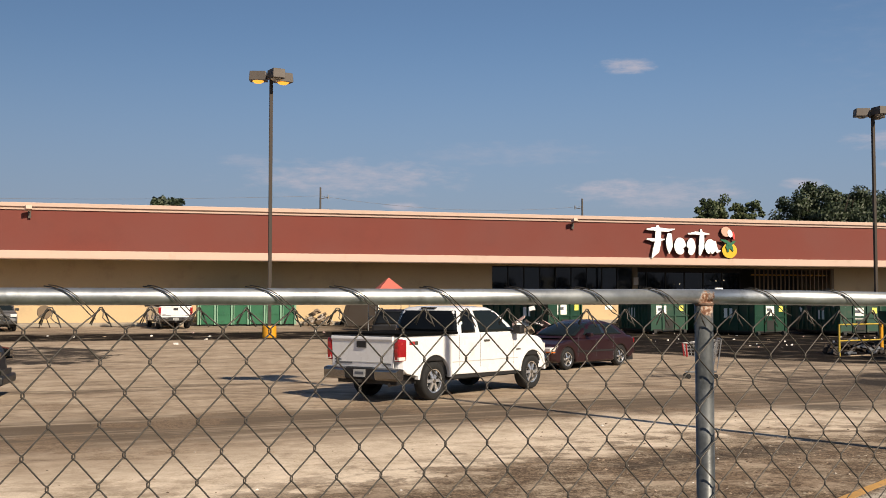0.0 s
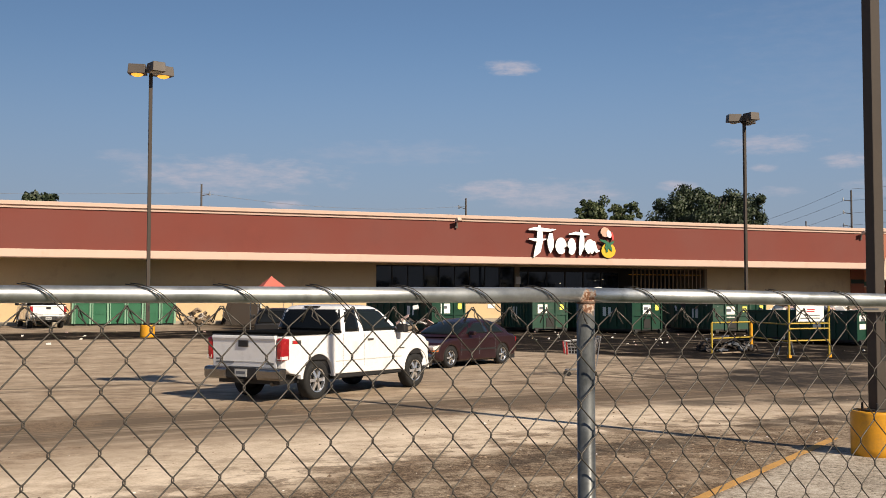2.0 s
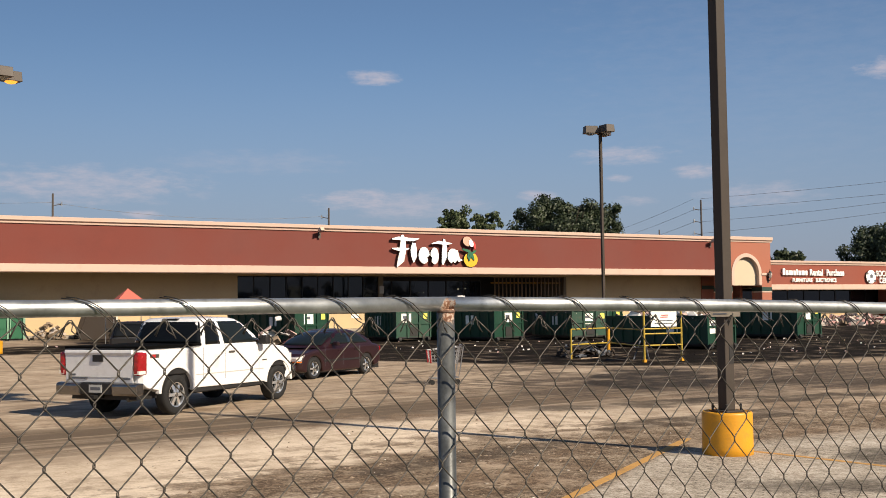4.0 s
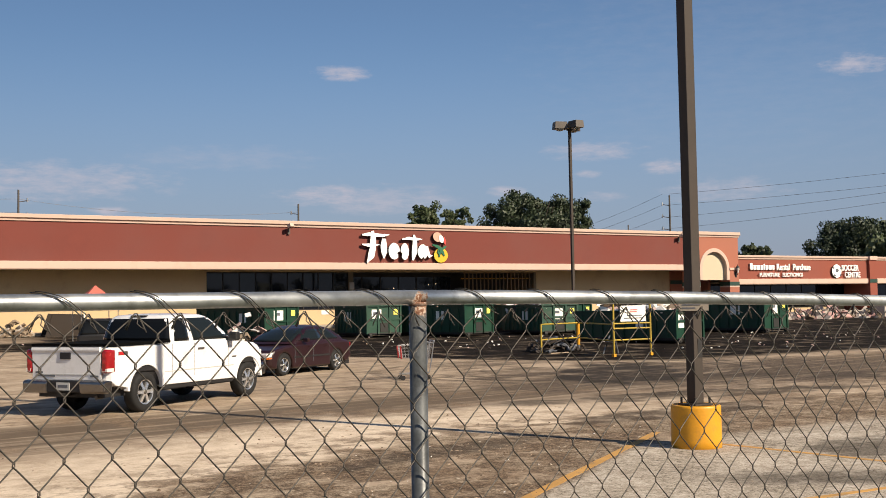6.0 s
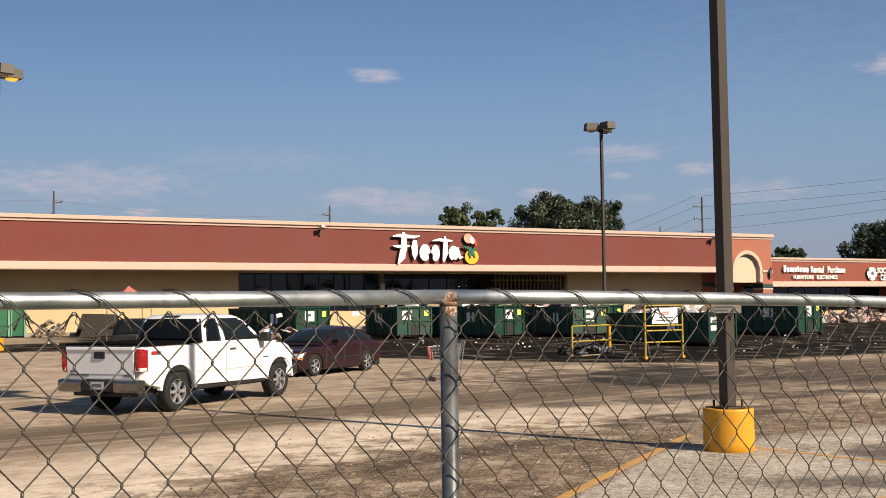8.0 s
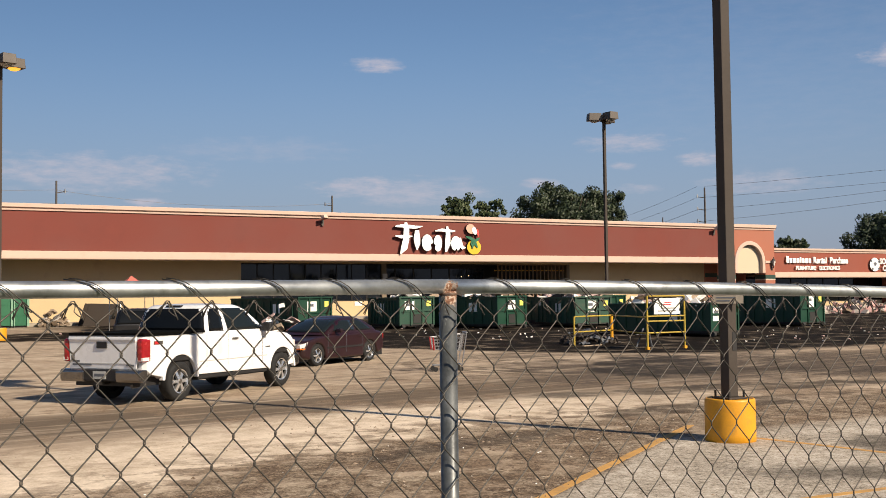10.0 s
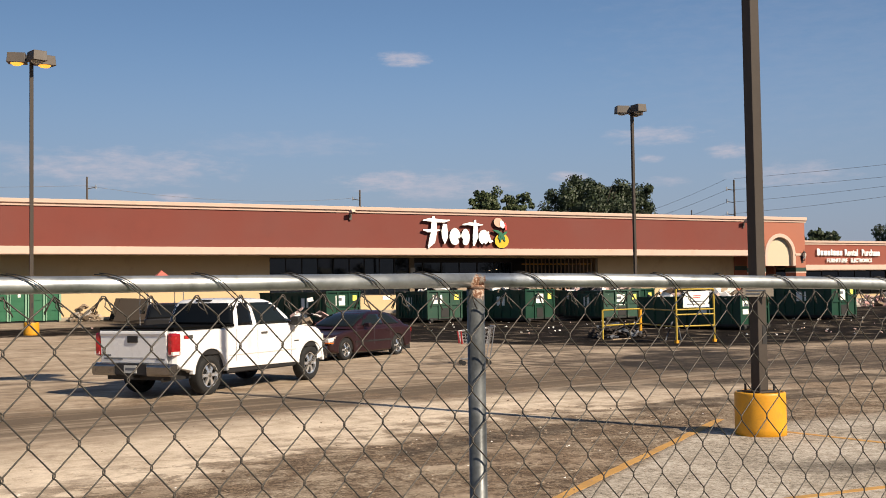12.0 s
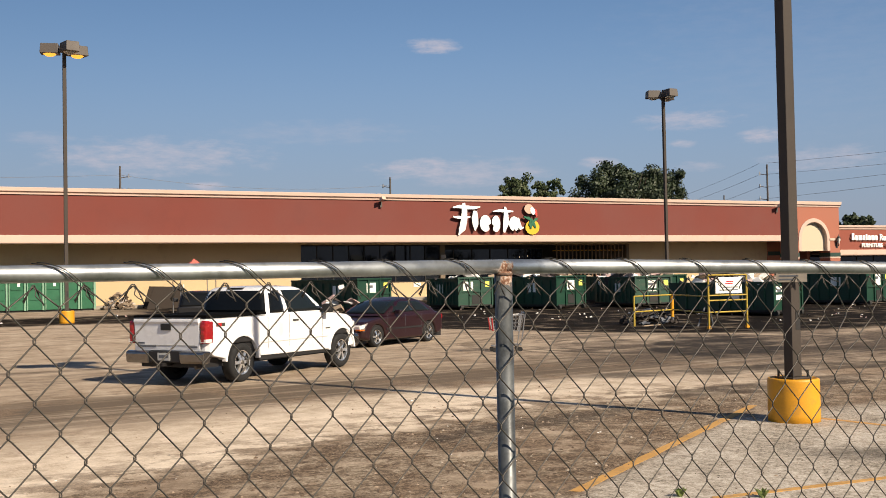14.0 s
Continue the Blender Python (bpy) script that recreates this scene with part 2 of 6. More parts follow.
    c = mix(n, l, sums(n, l, "MULTIPLY", bay, step(n, l, clump, 0.66, 0.52, 0.55, 1.0)), c, concrete)
    # the trampled dark brown stretch beyond the marked bay
    brown = sums(n, l, "MULTIPLY", blob(22.5, 22.0, 10.5, 6.8, -10, 0.8), sums(n, l, "ADD", 0.6, sums(n, l, "MULTIPLY", step(n, l, s1, 0.40, 0.54), 0.38)))
    c = mix(n, l, brown, c, mix(n, l, step(n, l, nf, 0.42, 0.58), (0.053, 0.0393, 0.0288), (0.129, 0.0983, 0.0719)))
    # tyre arcs where vehicles swing round before the corral
    dx, dy = sums(n, l, "SUBTRACT", x, 20.5), sums(n, l, "SUBTRACT", y, 25.5)
    rad = sums(n, l, "SQRT", sums(n, l, "ADD", sums(n, l, "MULTIPLY", dx, dx), sums(n, l, "MULTIPLY", dy, dy)))
    rad = sums(n, l, "ADD", rad, sums(n, l, "MULTIPLY", wob, 0.12))
    polar = n.new("ShaderNodeCombineXYZ")
    l.new(sums(n, l, "MULTIPLY", rad, 2.3), polar.inputs[0])
    l.new(sums(n, l, "MULTIPLY", sums(n, l, "ARCTAN2", dy, dx), 0.9), polar.inputs[1])
    arcs = noise_node(n, l, 1.0, 5, polar.outputs[0], 0.6)
    reach = sums(n, l, "MULTIPLY", step(n, l, rad, 2.4, 3.6), step(n, l, rad, 8.6, 5.0))
    c = mix(n, l, sums(n, l, "MULTIPLY", reach, step(n, l, arcs, 0.46, 0.62, 0.0, 0.75)), c, (0.0568, 0.0424, 0.0303))
    c = mix(n, l, sums(n, l, "MULTIPLY", reach, step(n, l, arcs, 0.44, 0.32, 0.0, 0.5)), c, (0.303, 0.238, 0.171))
    # dark wet and oily stains
    for args, f in (((20.3, 23.6, 4.6, 1.9, 49, 0.35), 0.95), ((-3.6, 40.5, 3.4, 6.0, 0, 0.3), 0.97), ((14.5, 14.6, 4.5, 0.7, 6), 0.6), ((8.2, 12.9, 2.6, 0.5, 15), 0.6), ((16.5, 17.0, 5.5, 0.9, -12), 0.7),
                    ((2.0, 26.5, 3.0, 0.35, 5), 0.4), ((24.0, 18.5, 5.0, 1.2, -35), 0.5), ((13.0, 9.6, 1.6, 0.9, 10), 0.6), ((10.2, 8.3, 1.8, 0.7, -35, 0.9), 0.6), ((-1.5, 25.5, 3.2, 0.5, 0), 0.45)):
        c = mix(n, l, sums(n, l, "MULTIPLY", sums(n, l, "MULTIPLY", blob(*args), step(n, l, mott, 0.60, 0.46, 0.45, 1.0)), f), c, (0.0227, 0.0174, 0.0129))
    # old black asphalt before the shops: its edge runs slantwise over the lot
    a_edge = sums(n, l, "ADD", sums(n, l, "ADD", y, sums(n, l, "MULTIPLY", step(n, l, x, 7, 27), 24.0)), sums(n, l, "MULTIPLY", wob2, 1.1))
    dark = step(n, l, a_edge, 50.2, 51.6)
    far = step(n, l, sums(n, l, "ADD", y, wob), 58.5, 61.0)
    left = step(n, l, sums(n, l, "ADD", x, wob), 14.0, 9.0)
    dark = sums(n, l, "MULTIPLY", dark, sums(n, l, "SUBTRACT", 1.0, sums(n, l, "MULTIPLY", sums(n, l, "MULTIPLY", far, left), 0.85)))
    c = mix(n, l, sums(n, l, "MULTIPLY", dark, step(n, l, nm, 0.72, 0.5, 0.55, 1.0)), c, asphalt)
    # grass and earth beyond the shops and behind the fence
    # the verge behind the fence is unseen, kept dark to darken the rail's underside
    out = sums(n, l, "MAXIMUM", step(n, l, y, 150.0, 160.0), step(n, l, sums(n, l, "ADD", y, sums(n, l, "MULTIPLY", wob2, 0.2)), 3.4, 2.6))
    c = mix(n, l, out, c, ramp(n, l, fine, [(0.42, (0.0166, 0.0227, 0.00905)), (0.58, (0.0568, 0.0644, 0.0258))]))
    l.new(c, b.inputs["Base Color"])
    b.inputs["Roughness"].default_value = 0.95
    l.new(step(n, l, dark, 0.0, 1.0, 0.22, 0.05), b.inputs["Specular IOR Level"])
    h = sums(n, l, "ADD", sums(n, l, "MULTIPLY", nf, 0.7), sums(n, l, "MULTIPLY", ng, 0.3))
    bumped(n, l, b, h, 0.4, 0.03)
    return m


M_GROUND = ground_material()
M_RED = plain("oxide_red_stucco", (0.151, 0.0393, 0.0288), 0.9, wear=0.09, coarse=0.25, fine=14, bump=0.25, dirt=(0.121, 0.0348, 0.0272), dirt_amount=0.35)
M_SALMON = plain("salmon_stucco", (0.325, 0.121, 0.0757), 0.9, wear=0.06, coarse=0.3, fine=14, bump=0.25)
M_BRICKRED = plain("brick_red_stucco", (0.227, 0.062, 0.0393), 0.9, wear=0.08, coarse=0.3, fine=14, bump=0.25)
M_CREAM = plain("cream_trim", (0.525, 0.385, 0.31), 0.85, wear=0.06, coarse=0.5, fine=20, bump=0.15, dirt=(0.378, 0.272, 0.189), dirt_amount=0.3)
M_ARCH = plain("pale_cream_panel", (0.499, 0.424, 0.303), 0.85, wear=0.05, coarse=0.5, fine=20, bump=0.15)
M_WALL = plain("buff_wall", (0.499, 0.371, 0.212), 0.9, wear=0.07, coarse=0.35, fine=10, bump=0.3, dirt=(0.303, 0.219, 0.137), dirt_amount=0.35)
# dark buff of the soffit; on jambs and porch side it paints recess shade
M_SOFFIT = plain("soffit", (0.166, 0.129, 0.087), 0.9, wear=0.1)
# near-black colour that stands in for the shade of rooms and recesses
M_INSHADE = plain("painted_interior_shade", (0.0227, 0.0197, 0.0166), 0.9, wear=0.3)
M_ROOF = plain("roof_felt", (0.151, 0.144, 0.137), 0.95)
M_GREENBAND = plain("dark_green_tile", (0.0151, 0.0454, 0.034), 0.5)
M_MULLION = plain("bronze_mullion", (0.0265, 0.0227, 0.0197), 0.45, metal=0.6)
M_GRILLE = plain("brown_bar", (0.182, 0.114, 0.0606), 0.6, metal=0.2)
M_PANE = glass_dark("shop_glass", (0.008, 0.010, 0.014), 0.03)
M_PANE.node_tree.nodes["Principled BSDF"].inputs["Specular IOR Level"].default_value = 0.42
M_CONCRETE = plain("walk_concrete", (0.288, 0.25, 0.197), 0.9, wear=0.18, coarse=0.4, fine=15, bump=0.4)
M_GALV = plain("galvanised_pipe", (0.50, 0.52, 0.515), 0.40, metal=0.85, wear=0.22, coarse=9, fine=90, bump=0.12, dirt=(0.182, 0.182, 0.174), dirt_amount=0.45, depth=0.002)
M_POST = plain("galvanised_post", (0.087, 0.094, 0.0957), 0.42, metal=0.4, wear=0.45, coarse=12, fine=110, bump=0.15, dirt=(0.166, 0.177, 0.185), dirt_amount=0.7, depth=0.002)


def rust_patch(m, cx, cy, cz, reach):
    """A ragged rusty and chalky stain about the joint of rail and post."""
    n, l = m.node_tree.nodes, m.node_tree.links
    b = n["Principled BSDF"]
    co = n.new("ShaderNodeTexCoord").outputs["Object"]
    d = n.new("ShaderNodeVectorMath")
    d.operation = "DISTANCE"
    l.new(co, d.inputs[0])
    d.inputs[1].default_value = (cx, cy, cz)
    ragged = sums(n, l, "ADD", d.outputs["Value"], sums(n, l, "MULTIPLY", sums(n, l, "SUBTRACT", noise_node(n, l, 70, 5, co), 0.5), reach * 2.2))
    mask = step(n, l, ragged, reach * 1.15, reach * 0.75)
    colour = ramp(n, l, noise_node(n, l, 160, 4, co), [(0.4, (0.12, 0.055, 0.03)), (0.5, (0.24, 0.13, 0.08)), (0.6, (0.40, 0.33, 0.27))])
    old = b.inputs["Base Color"].links[0].from_socket
    l.new(mix(n, l, mask, old, colour), b.inputs["Base Color"])
    l.new(sums(n, l, "MULTIPLY", sums(n, l, "SUBTRACT", 1.0, mask), b.inputs["Metallic"].default_value), b.inputs["Metallic"])


rust_patch(M_GALV, 1.247, 0.012, 2.064, 0.022)
rust_patch(M_POST, 1.247, 0.012, 2.050, 0.022)
M_WIRE = plain("weathered_wire", (0.062, 0.055, 0.046), 0.5, metal=0.4, wear=0.35, coarse=14, fine=120, bump=0.1, depth=0.001)
M_TIE = plain("dark_tie_wire", (0.0391, 0.0348, 0.0296), 0.5, metal=0.6, wear=0.3, coarse=20, fine=120, depth=0.001)
M_RUST = plain("rusty_joint", (0.121, 0.0719, 0.0492), 0.85, metal=0.1, wear=0.4, coarse=30, fine=140, bump=0.5, dirt=(0.189, 0.151, 0.121), dirt_amount=0.8, depth=0.003)
M_POLE = plain("bronze_pole_paint", (0.0515, 0.0424, 0.0356), 0.6, wear=0.15, coarse=1.5, fine=30, bump=0.05)
M_POLE.node_tree.nodes["Principled BSDF"].inputs["Specular IOR Level"].default_value = 0.2
M_HEAD = plain("bronze_lamp_housing", (0.0644, 0.0515, 0.0409), 0.55, wear=0.15)
M_YELLOW = plain("safety_yellow_paint", (0.591, 0.272, 0.00905), 0.5, wear=0.12, coarse=2.5, fine=40, bump=0.2, dirt=(0.318, 0.166, 0.0378), dirt_amount=0.5)
M_RAILYELLOW = plain("dull_yellow_paint", (0.378, 0.264, 0.0303), 0.55, wear=0.2, coarse=3, fine=40, bump=0.1, dirt=(0.121, 0.0757, 0.0227), dirt_amount=0.7)
M_LINE = plain("worn_yellow_line", (0.439, 0.242, 0.0644), 0.9, wear=0.25, coarse=2.5, fine=40, bump=0.3, dirt=(0.197, 0.144, 0.0905), dirt_amount=0.95)
M_WHITE = plain("white_car_paint", (0.70, 0.70, 0.70), 0.3, wear=0.03, coarse=1.2, fine=6, bump=0, coat=0.7, dirt=(0.469, 0.454, 0.424), dirt_amount=0.35)
M_MAROON = plain("maroon_car_paint", (0.015, 0.0020, 0.0032), 0.42, wear=0.1, bump=0, coat=0.25, dirt=(0.012, 0.004, 0.004), dirt_amount=0.3)
M_BLACKCAR = plain("black_car_paint", (0.00454, 0.00454, 0.0053), 0.5, wear=0.1, bump=0, coat=0.1)
M_SILVER = plain("silver_car_paint", (0.151, 0.151, 0.151), 0.35, metal=0.4, wear=0.05, bump=0, coat=0.6)
M_TYRE = plain("tyre_rubber", (0.007, 0.007, 0.007), 0.85, wear=0.25, coarse=5, fine=60, bump=0.3)
M_RIM = plain("alloy_rim", (0.80, 0.81, 0.82), 0.26, metal=0.9, wear=0.1)
# matt black that paints the shade inside the open pickup bed
M_BEDSHADE = plain("bed_shade_black", (0.00303, 0.00303, 0.00303), 0.98, wear=0.2)
M_BEDSHADE.node_tree.nodes["Principled BSDF"].inputs["Specular IOR Level"].default_value = 0.05
M_BLACK = plain("black_plastic", (0.0106, 0.00983, 0.00983), 0.6, wear=0.2)
M_CHROME = plain("dull_chrome", (0.114, 0.104, 0.0905), 0.35, metal=0.5, wear=0.15)
M_CARGLASS = glass_dark("tinted_glass", (0.006, 0.007, 0.008), 0.03)
M_CARGLASS_B = glass_dark("clear_car_glass", (0.010, 0.014, 0.016), 0.03)
M_BUMPER = plain("bumper_chrome", (0.258, 0.25, 0.242), 0.16, metal=0.95, wear=0.2, coarse=5, fine=60, bump=0.03, dirt=(0.0905, 0.0719, 0.053), dirt_amount=0.5)
M_TAIL = plain("red_lamp_lens", (0.26, 0.005, 0.008), 0.2, wear=0.25, coarse=9, fine=60, bump=0, coat=0.8)
M_TAILCELL = plain("bright_red_lens", (0.341, 0.00905, 0.00905), 0.15, bump=0, coat=0.9)
M_LENS = plain("clear_lamp_lens", (0.72, 0.66, 0.60), 0.15, wear=0.1, coat=0.8, bump=0)
M_ORANGE = plain("orange_lens", (0.53, 0.121, 0.0151), 0.2, wear=0.1, bump=0)
M_PLATE = plain("number_plate", (0.40, 0.40, 0.38), 0.5, wear=0.08)
M_INK = plain("grey_ink", (0.0905, 0.0983, 0.114), 0.7)
M_REDINK = plain("red_decal", (0.417, 0.0151, 0.0151), 0.5)
M_GREEN = plain("green_bin_paint", (0.00378, 0.0378, 0.0197), 0.5, wear=0.2, coarse=0.9, fine=18, bump=0.15, dirt=(0.00905, 0.0151, 0.00905), dirt_amount=0.7)
M_GREEN_OLD = plain("faded_green_bin_paint", (0.00905, 0.0492, 0.028), 0.6, wear=0.2, coarse=0.9, fine=18, bump=0.15, dirt=(0.0681, 0.0681, 0.0454), dirt_amount=0.7)
M_RIB = plain("pale_green_rib", (0.166, 0.303, 0.204), 0.55, wear=0.15)
M_PANELGREEN = plain("bright_green_panel_paint", (0.00905, 0.0983, 0.0416), 0.5, wear=0.15, coarse=0.9, fine=18, bump=0.1, dirt=(0.00757, 0.0454, 0.0227), dirt_amount=0.5)
M_BINDARK = plain("dark_steel_inside", (0.0151, 0.0151, 0.0137), 0.7, wear=0.3)
M_STICKER = plain("white_sticker", (0.74, 0.74, 0.68), 0.6, wear=0.05)
M_YSTICK = plain("yellow_sticker", (0.75, 0.66, 0.12), 0.6, wear=0.05)
M_SIGNWHITE = plain("white_sign_face", (0.86, 0.86, 0.83), 0.5, wear=0.03, bump=0)
M_SIGNSIDE = plain("dark_sign_return", (0.02, 0.018, 0.016), 0.6)
M_LOGOYELLOW = plain("logo_yellow", (0.62, 0.38, 0.01), 0.5, wear=0.05, bump=0)
M_LOGOGREEN = plain("logo_green", (0.008, 0.11, 0.05), 0.5, wear=0.1, bump=0)
M_LOGOPEACH = plain("logo_peach", (0.55, 0.33, 0.24), 0.5, wear=0.06, bump=0)
M_LOGORED = plain("logo_red", (0.6, 0.05, 0.04), 0.5, bump=0)
M_UTIL = plain("grey_timber_pole", (0.0757, 0.0644, 0.0568), 0.9, wear=0.25)
M_CABLE = plain("cable", (0.16, 0.16, 0.17), 0.7)
M_BARK = plain("bark", (0.0568, 0.0416, 0.0303), 0.95, wear=0.3, bump=0.6)
M_CORAL = plain("coral_canvas", (0.469, 0.114, 0.0833), 0.8, wear=0.06)
M_CARDBOARD = plain("brown_board", (0.151, 0.11, 0.0719), 0.9, wear=0.2)
M_RUBBLE = plain("pale_plaster_rubble", (0.393, 0.348, 0.303), 0.95, wear=0.25)
M_PINKRUB = plain("pink_insulation", (0.417, 0.25, 0.227), 0.95, wear=0.2)
M_TIMBER = plain("weathered_timber", (0.0288, 0.0204, 0.0144), 0.9, wear=0.3)
M_CARTWIRE = plain("cart_wire", (0.365, 0.365, 0.365), 0.4, metal=0.8)
M_CARTRED = plain("red_plastic", (0.288, 0.0151, 0.0151), 0.5)


def leaf_material(name, a, b_):
    m, n, l, b = tree_of(name)
    g = n.new("ShaderNodeNewGeometry")
    l.new(ramp(n, l, g.outputs["Random Per Island"], [(0.0, a), (1.0, b_)]), b.inputs["Base Color"])
    b.inputs["Roughness"].default_value = 0.6
    return m


M_LEAF = leaf_material("oak_leaves", (0.012, 0.022, 0.008), (0.036, 0.052, 0.018))
M_LEAF_B = leaf_material("pale_leaves", (0.024, 0.042, 0.012), (0.068, 0.084, 0.028))
M_GRASS = leaf_material("weeds", (0.08, 0.12, 0.02), (0.16, 0.2, 0.05))


def lit_material(name, colour, strength):
    m, n, l, b = tree_of(name)
    b.inputs["Base Color"].default_value = (*colour, 1)
    b.inputs["Emission Color"].default_value = (*colour, 1)
    b.inputs["Emission Strength"].default_value = strength
    return m


M_SODIUM = lit_material("lit_sodium_lens", (1.0, 0.40, 0.05), 0.95)
M_LENS_OFF = plain("unlit_lamp_lens", (0.45, 0.42, 0.36), 0.3, bump=0)
M_BULB = lit_material("far_indoor_lamp", (1.0, 0.85, 0.55), 0.7)
SCRAP = [plain("scrap_white", (0.66, 0.64, 0.60), 0.9), plain("scrap_tan", (0.258, 0.197, 0.137), 0.9), plain("scrap_pink", (0.378, 0.272, 0.25), 0.9), plain("scrap_dark", (0.0454, 0.0378, 0.034), 0.9)]


# ---- building helpers ----
def link(bm, name, material, smooth=False):
    me = bpy.data.meshes.new(name)
    bm.to_mesh(me)
    bm.free()
    for m in (material if isinstance(material, list) else [material]):
        me.materials.append(m)
    if smooth:
        for p in me.polygons:
            p.use_smooth = True
    return me


def part(name, bm, material, parent=None, label="", bevel=0.0, smooth=False, seg=2, angle=32):
    ob = new(name, link(bm, name, material, smooth))
    if parent is not None:
        ob.parent = parent
    if label:
        tagged(ob, label)
    if bevel:
        b = ob.modifiers.new("bevel", "BEVEL")
        b.width, b.segments, b.limit_method, b.angle_limit = bevel, seg, "ANGLE", radians(angle)
        b.harden_normals = False
    return ob


def thing(name, m, label, category, group="", kind=""):
    ob = new(name)
    ob.empty_display_size = 0.2
    ob.matrix_world = m
    return tagged(ob, label, category, group, kind)


def box(bm, x0, x1, y0, y1, z0, z1, m=None):
    co = [(x, y, z) for z in (z0, z1) for y in (y0, y1) for x in (x0, x1)]
    v = [bm.verts.new(m @ Vector(c) if m else c) for c in co]
    for f in ((0, 2, 3, 1), (4, 5, 7, 6), (0, 1, 5, 4), (2, 6, 7, 3), (0, 4, 6, 2), (1, 3, 7, 5)):
        bm.faces.new([v[i] for i in f])
    return v


def boxed(*a):
    bm = bmesh.new()
    box(bm, *a)
    return bm


def prism(bm, pts, y0, y1, axis="y"):
    """Extrude a closed outline. axis y: outline in (x, z); axis z: in (x, y); axis x: in (y, z)."""
    def at(p, k):
        return {"y": (p[0], k, p[1]), "z": (p[0], p[1], k), "x": (k, p[0], p[1])}[axis]
    a, b = [bm.verts.new(at(p, y0)) for p in pts], [bm.verts.new(at(p, y1)) for p in pts]
    n = len(pts)
    bm.faces.new(a)
    bm.faces.new(b[::-1])
    for i in range(n):
        bm.faces.new((a[i], b[i], b[(i + 1) % n], a[(i + 1) % n]))
    bmesh.ops.recalc_face_normals(bm, faces=bm.faces)


def prismed(*a, **k):
    bm = bmesh.new()
    prism(bm, *a, **k)
    return bm


def rod(bm, a, b, r, n=8, r2=None, cap=True):
    a, b = Vector(a), Vector(b)
    d = (b - a).normalized()
    u = d.orthogonal().normalized()
    w = d.cross(u)
    rings = []
    for p, q in ((a, r), (b, r if r2 is None else r2)):
        rings.append([bm.verts.new(p + (u * math.cos(t) + w * math.sin(t)) * q) for t in (2 * math.pi * i / n for i in range(n))])
    for i in range(n):
        bm.faces.new((rings[0][i], rings[0][(i + 1) % n], rings[1][(i + 1) % n], rings[1][i]))
    if cap:
        bm.faces.new(rings[0][::-1])
        bm.faces.new(rings[1])


def rodded(*a, **k):
    bm = bmesh.new()
    rod(bm, *a, **k)
    return bm


def tube(bm, pts, r, n=6):
    pts = [Vector(p) for p in pts]
    up, last = None, None
    for i, p in enumerate(pts):
        d = (pts[min(i + 1, len(pts) - 1)] - pts[max(i - 1, 0)]).normalized()
        u = d.orthogonal().normalized() if up is None else (up - d * up.dot(d)).normalized()
        up = u
        w = d.cross(u)
        ring = [bm.verts.new(p + (u * math.cos(t) + w * math.sin(t)) * r) for t in (2 * math.pi * k / n for k in range(n))]
        if last:
            for k in range(n):
                bm.faces.new((last[k], last[(k + 1) % n], ring[(k + 1) % n], ring[k]))
        else:
            bm.faces.new(ring[::-1])
        last = ring
    bm.faces.new(last)


def lathe(bm, profile, n=28, axis="y", cap=True):
    """Turn (radius, offset) pairs about the axis."""
    rings = []
    for r, o in profile:
        ring = []
        for i in range(n):
            t = 2 * math.pi * i / n
            c, s = r * math.cos(t), r * math.sin(t)
            ring.append(bm.verts.new((c, o, s) if axis == "y" else (c, s, o)))
        rings.append(ring)
    for a, b in zip(rings, rings[1:]):
        for i in range(n):
            bm.faces.new((a[i], a[(i + 1) % n], b[(i + 1) % n], b[i]))
    if cap:
        bm.faces.new(rings[0][::-1])
        bm.faces.new(rings[-1])
    bmesh.ops.recalc_face_normals(bm, faces=bm.faces)


def lathed(*a, **k):
    bm = bmesh.new()
    lathe(bm, *a, **k)
    return bm


def ground_z(y):
    return min(max(0.0, 0.01 * (y - 30)), 0.46)


def letters(text, size, name, material, parent, m, extrude=0.05, squeeze=1.0):
    cu = bpy.data.curves.new(name, "FONT")
    cu.body, cu.size, cu.extrude, cu.offset = text, size, extrude, 0.022 * size
    ob = bpy.data.objects.new(name, cu)
    scene.collection.objects.link(ob)
    bpy.context.view_layer.update()
    me = bpy.data.meshes.new_from_object(ob.evaluated_get(bpy.context.evaluated_depsgraph_get()))
    bpy.data.objects.remove(ob)
    bpy.data.curves.remove(cu)
    me.name = name
    me.materials.clear()
    me.materials.append(material)
    out = new(name, me)
    out.parent = parent
    out.matrix_local = m @ Matrix.Diagonal((squeeze, 1, 1, 1))
    return out

# ---- ground ----
bm = bmesh.new()
xs = [-900, -300, -120, -60, -30, -15, 0, 10, 20, 30, 45, 60, 80, 110, 160, 300, 900, 2000]
ys = [-900, -200, -60, -20, -5, 5, 10, 15, 20, 25, 30, 35, 40, 45, 50, 55, 60, 65, 70, 76, 90, 120, 200, 500, 1000, 3000]
grid = [[bm.verts.new((x, y, ground_z(y))) for x in xs] for y in ys]
for j in range(len(ys) - 1):
    for i in range(len(xs) - 1):
        bm.faces.new((grid[j][i], grid[j][i + 1], grid[j + 1][i + 1], grid[j + 1][i]))
ground = part("ground", bm, M_GROUND)
tagged(ground, "dusty tan parking lot with dark tyre streaks and oil stains", "ground", kind="structure")


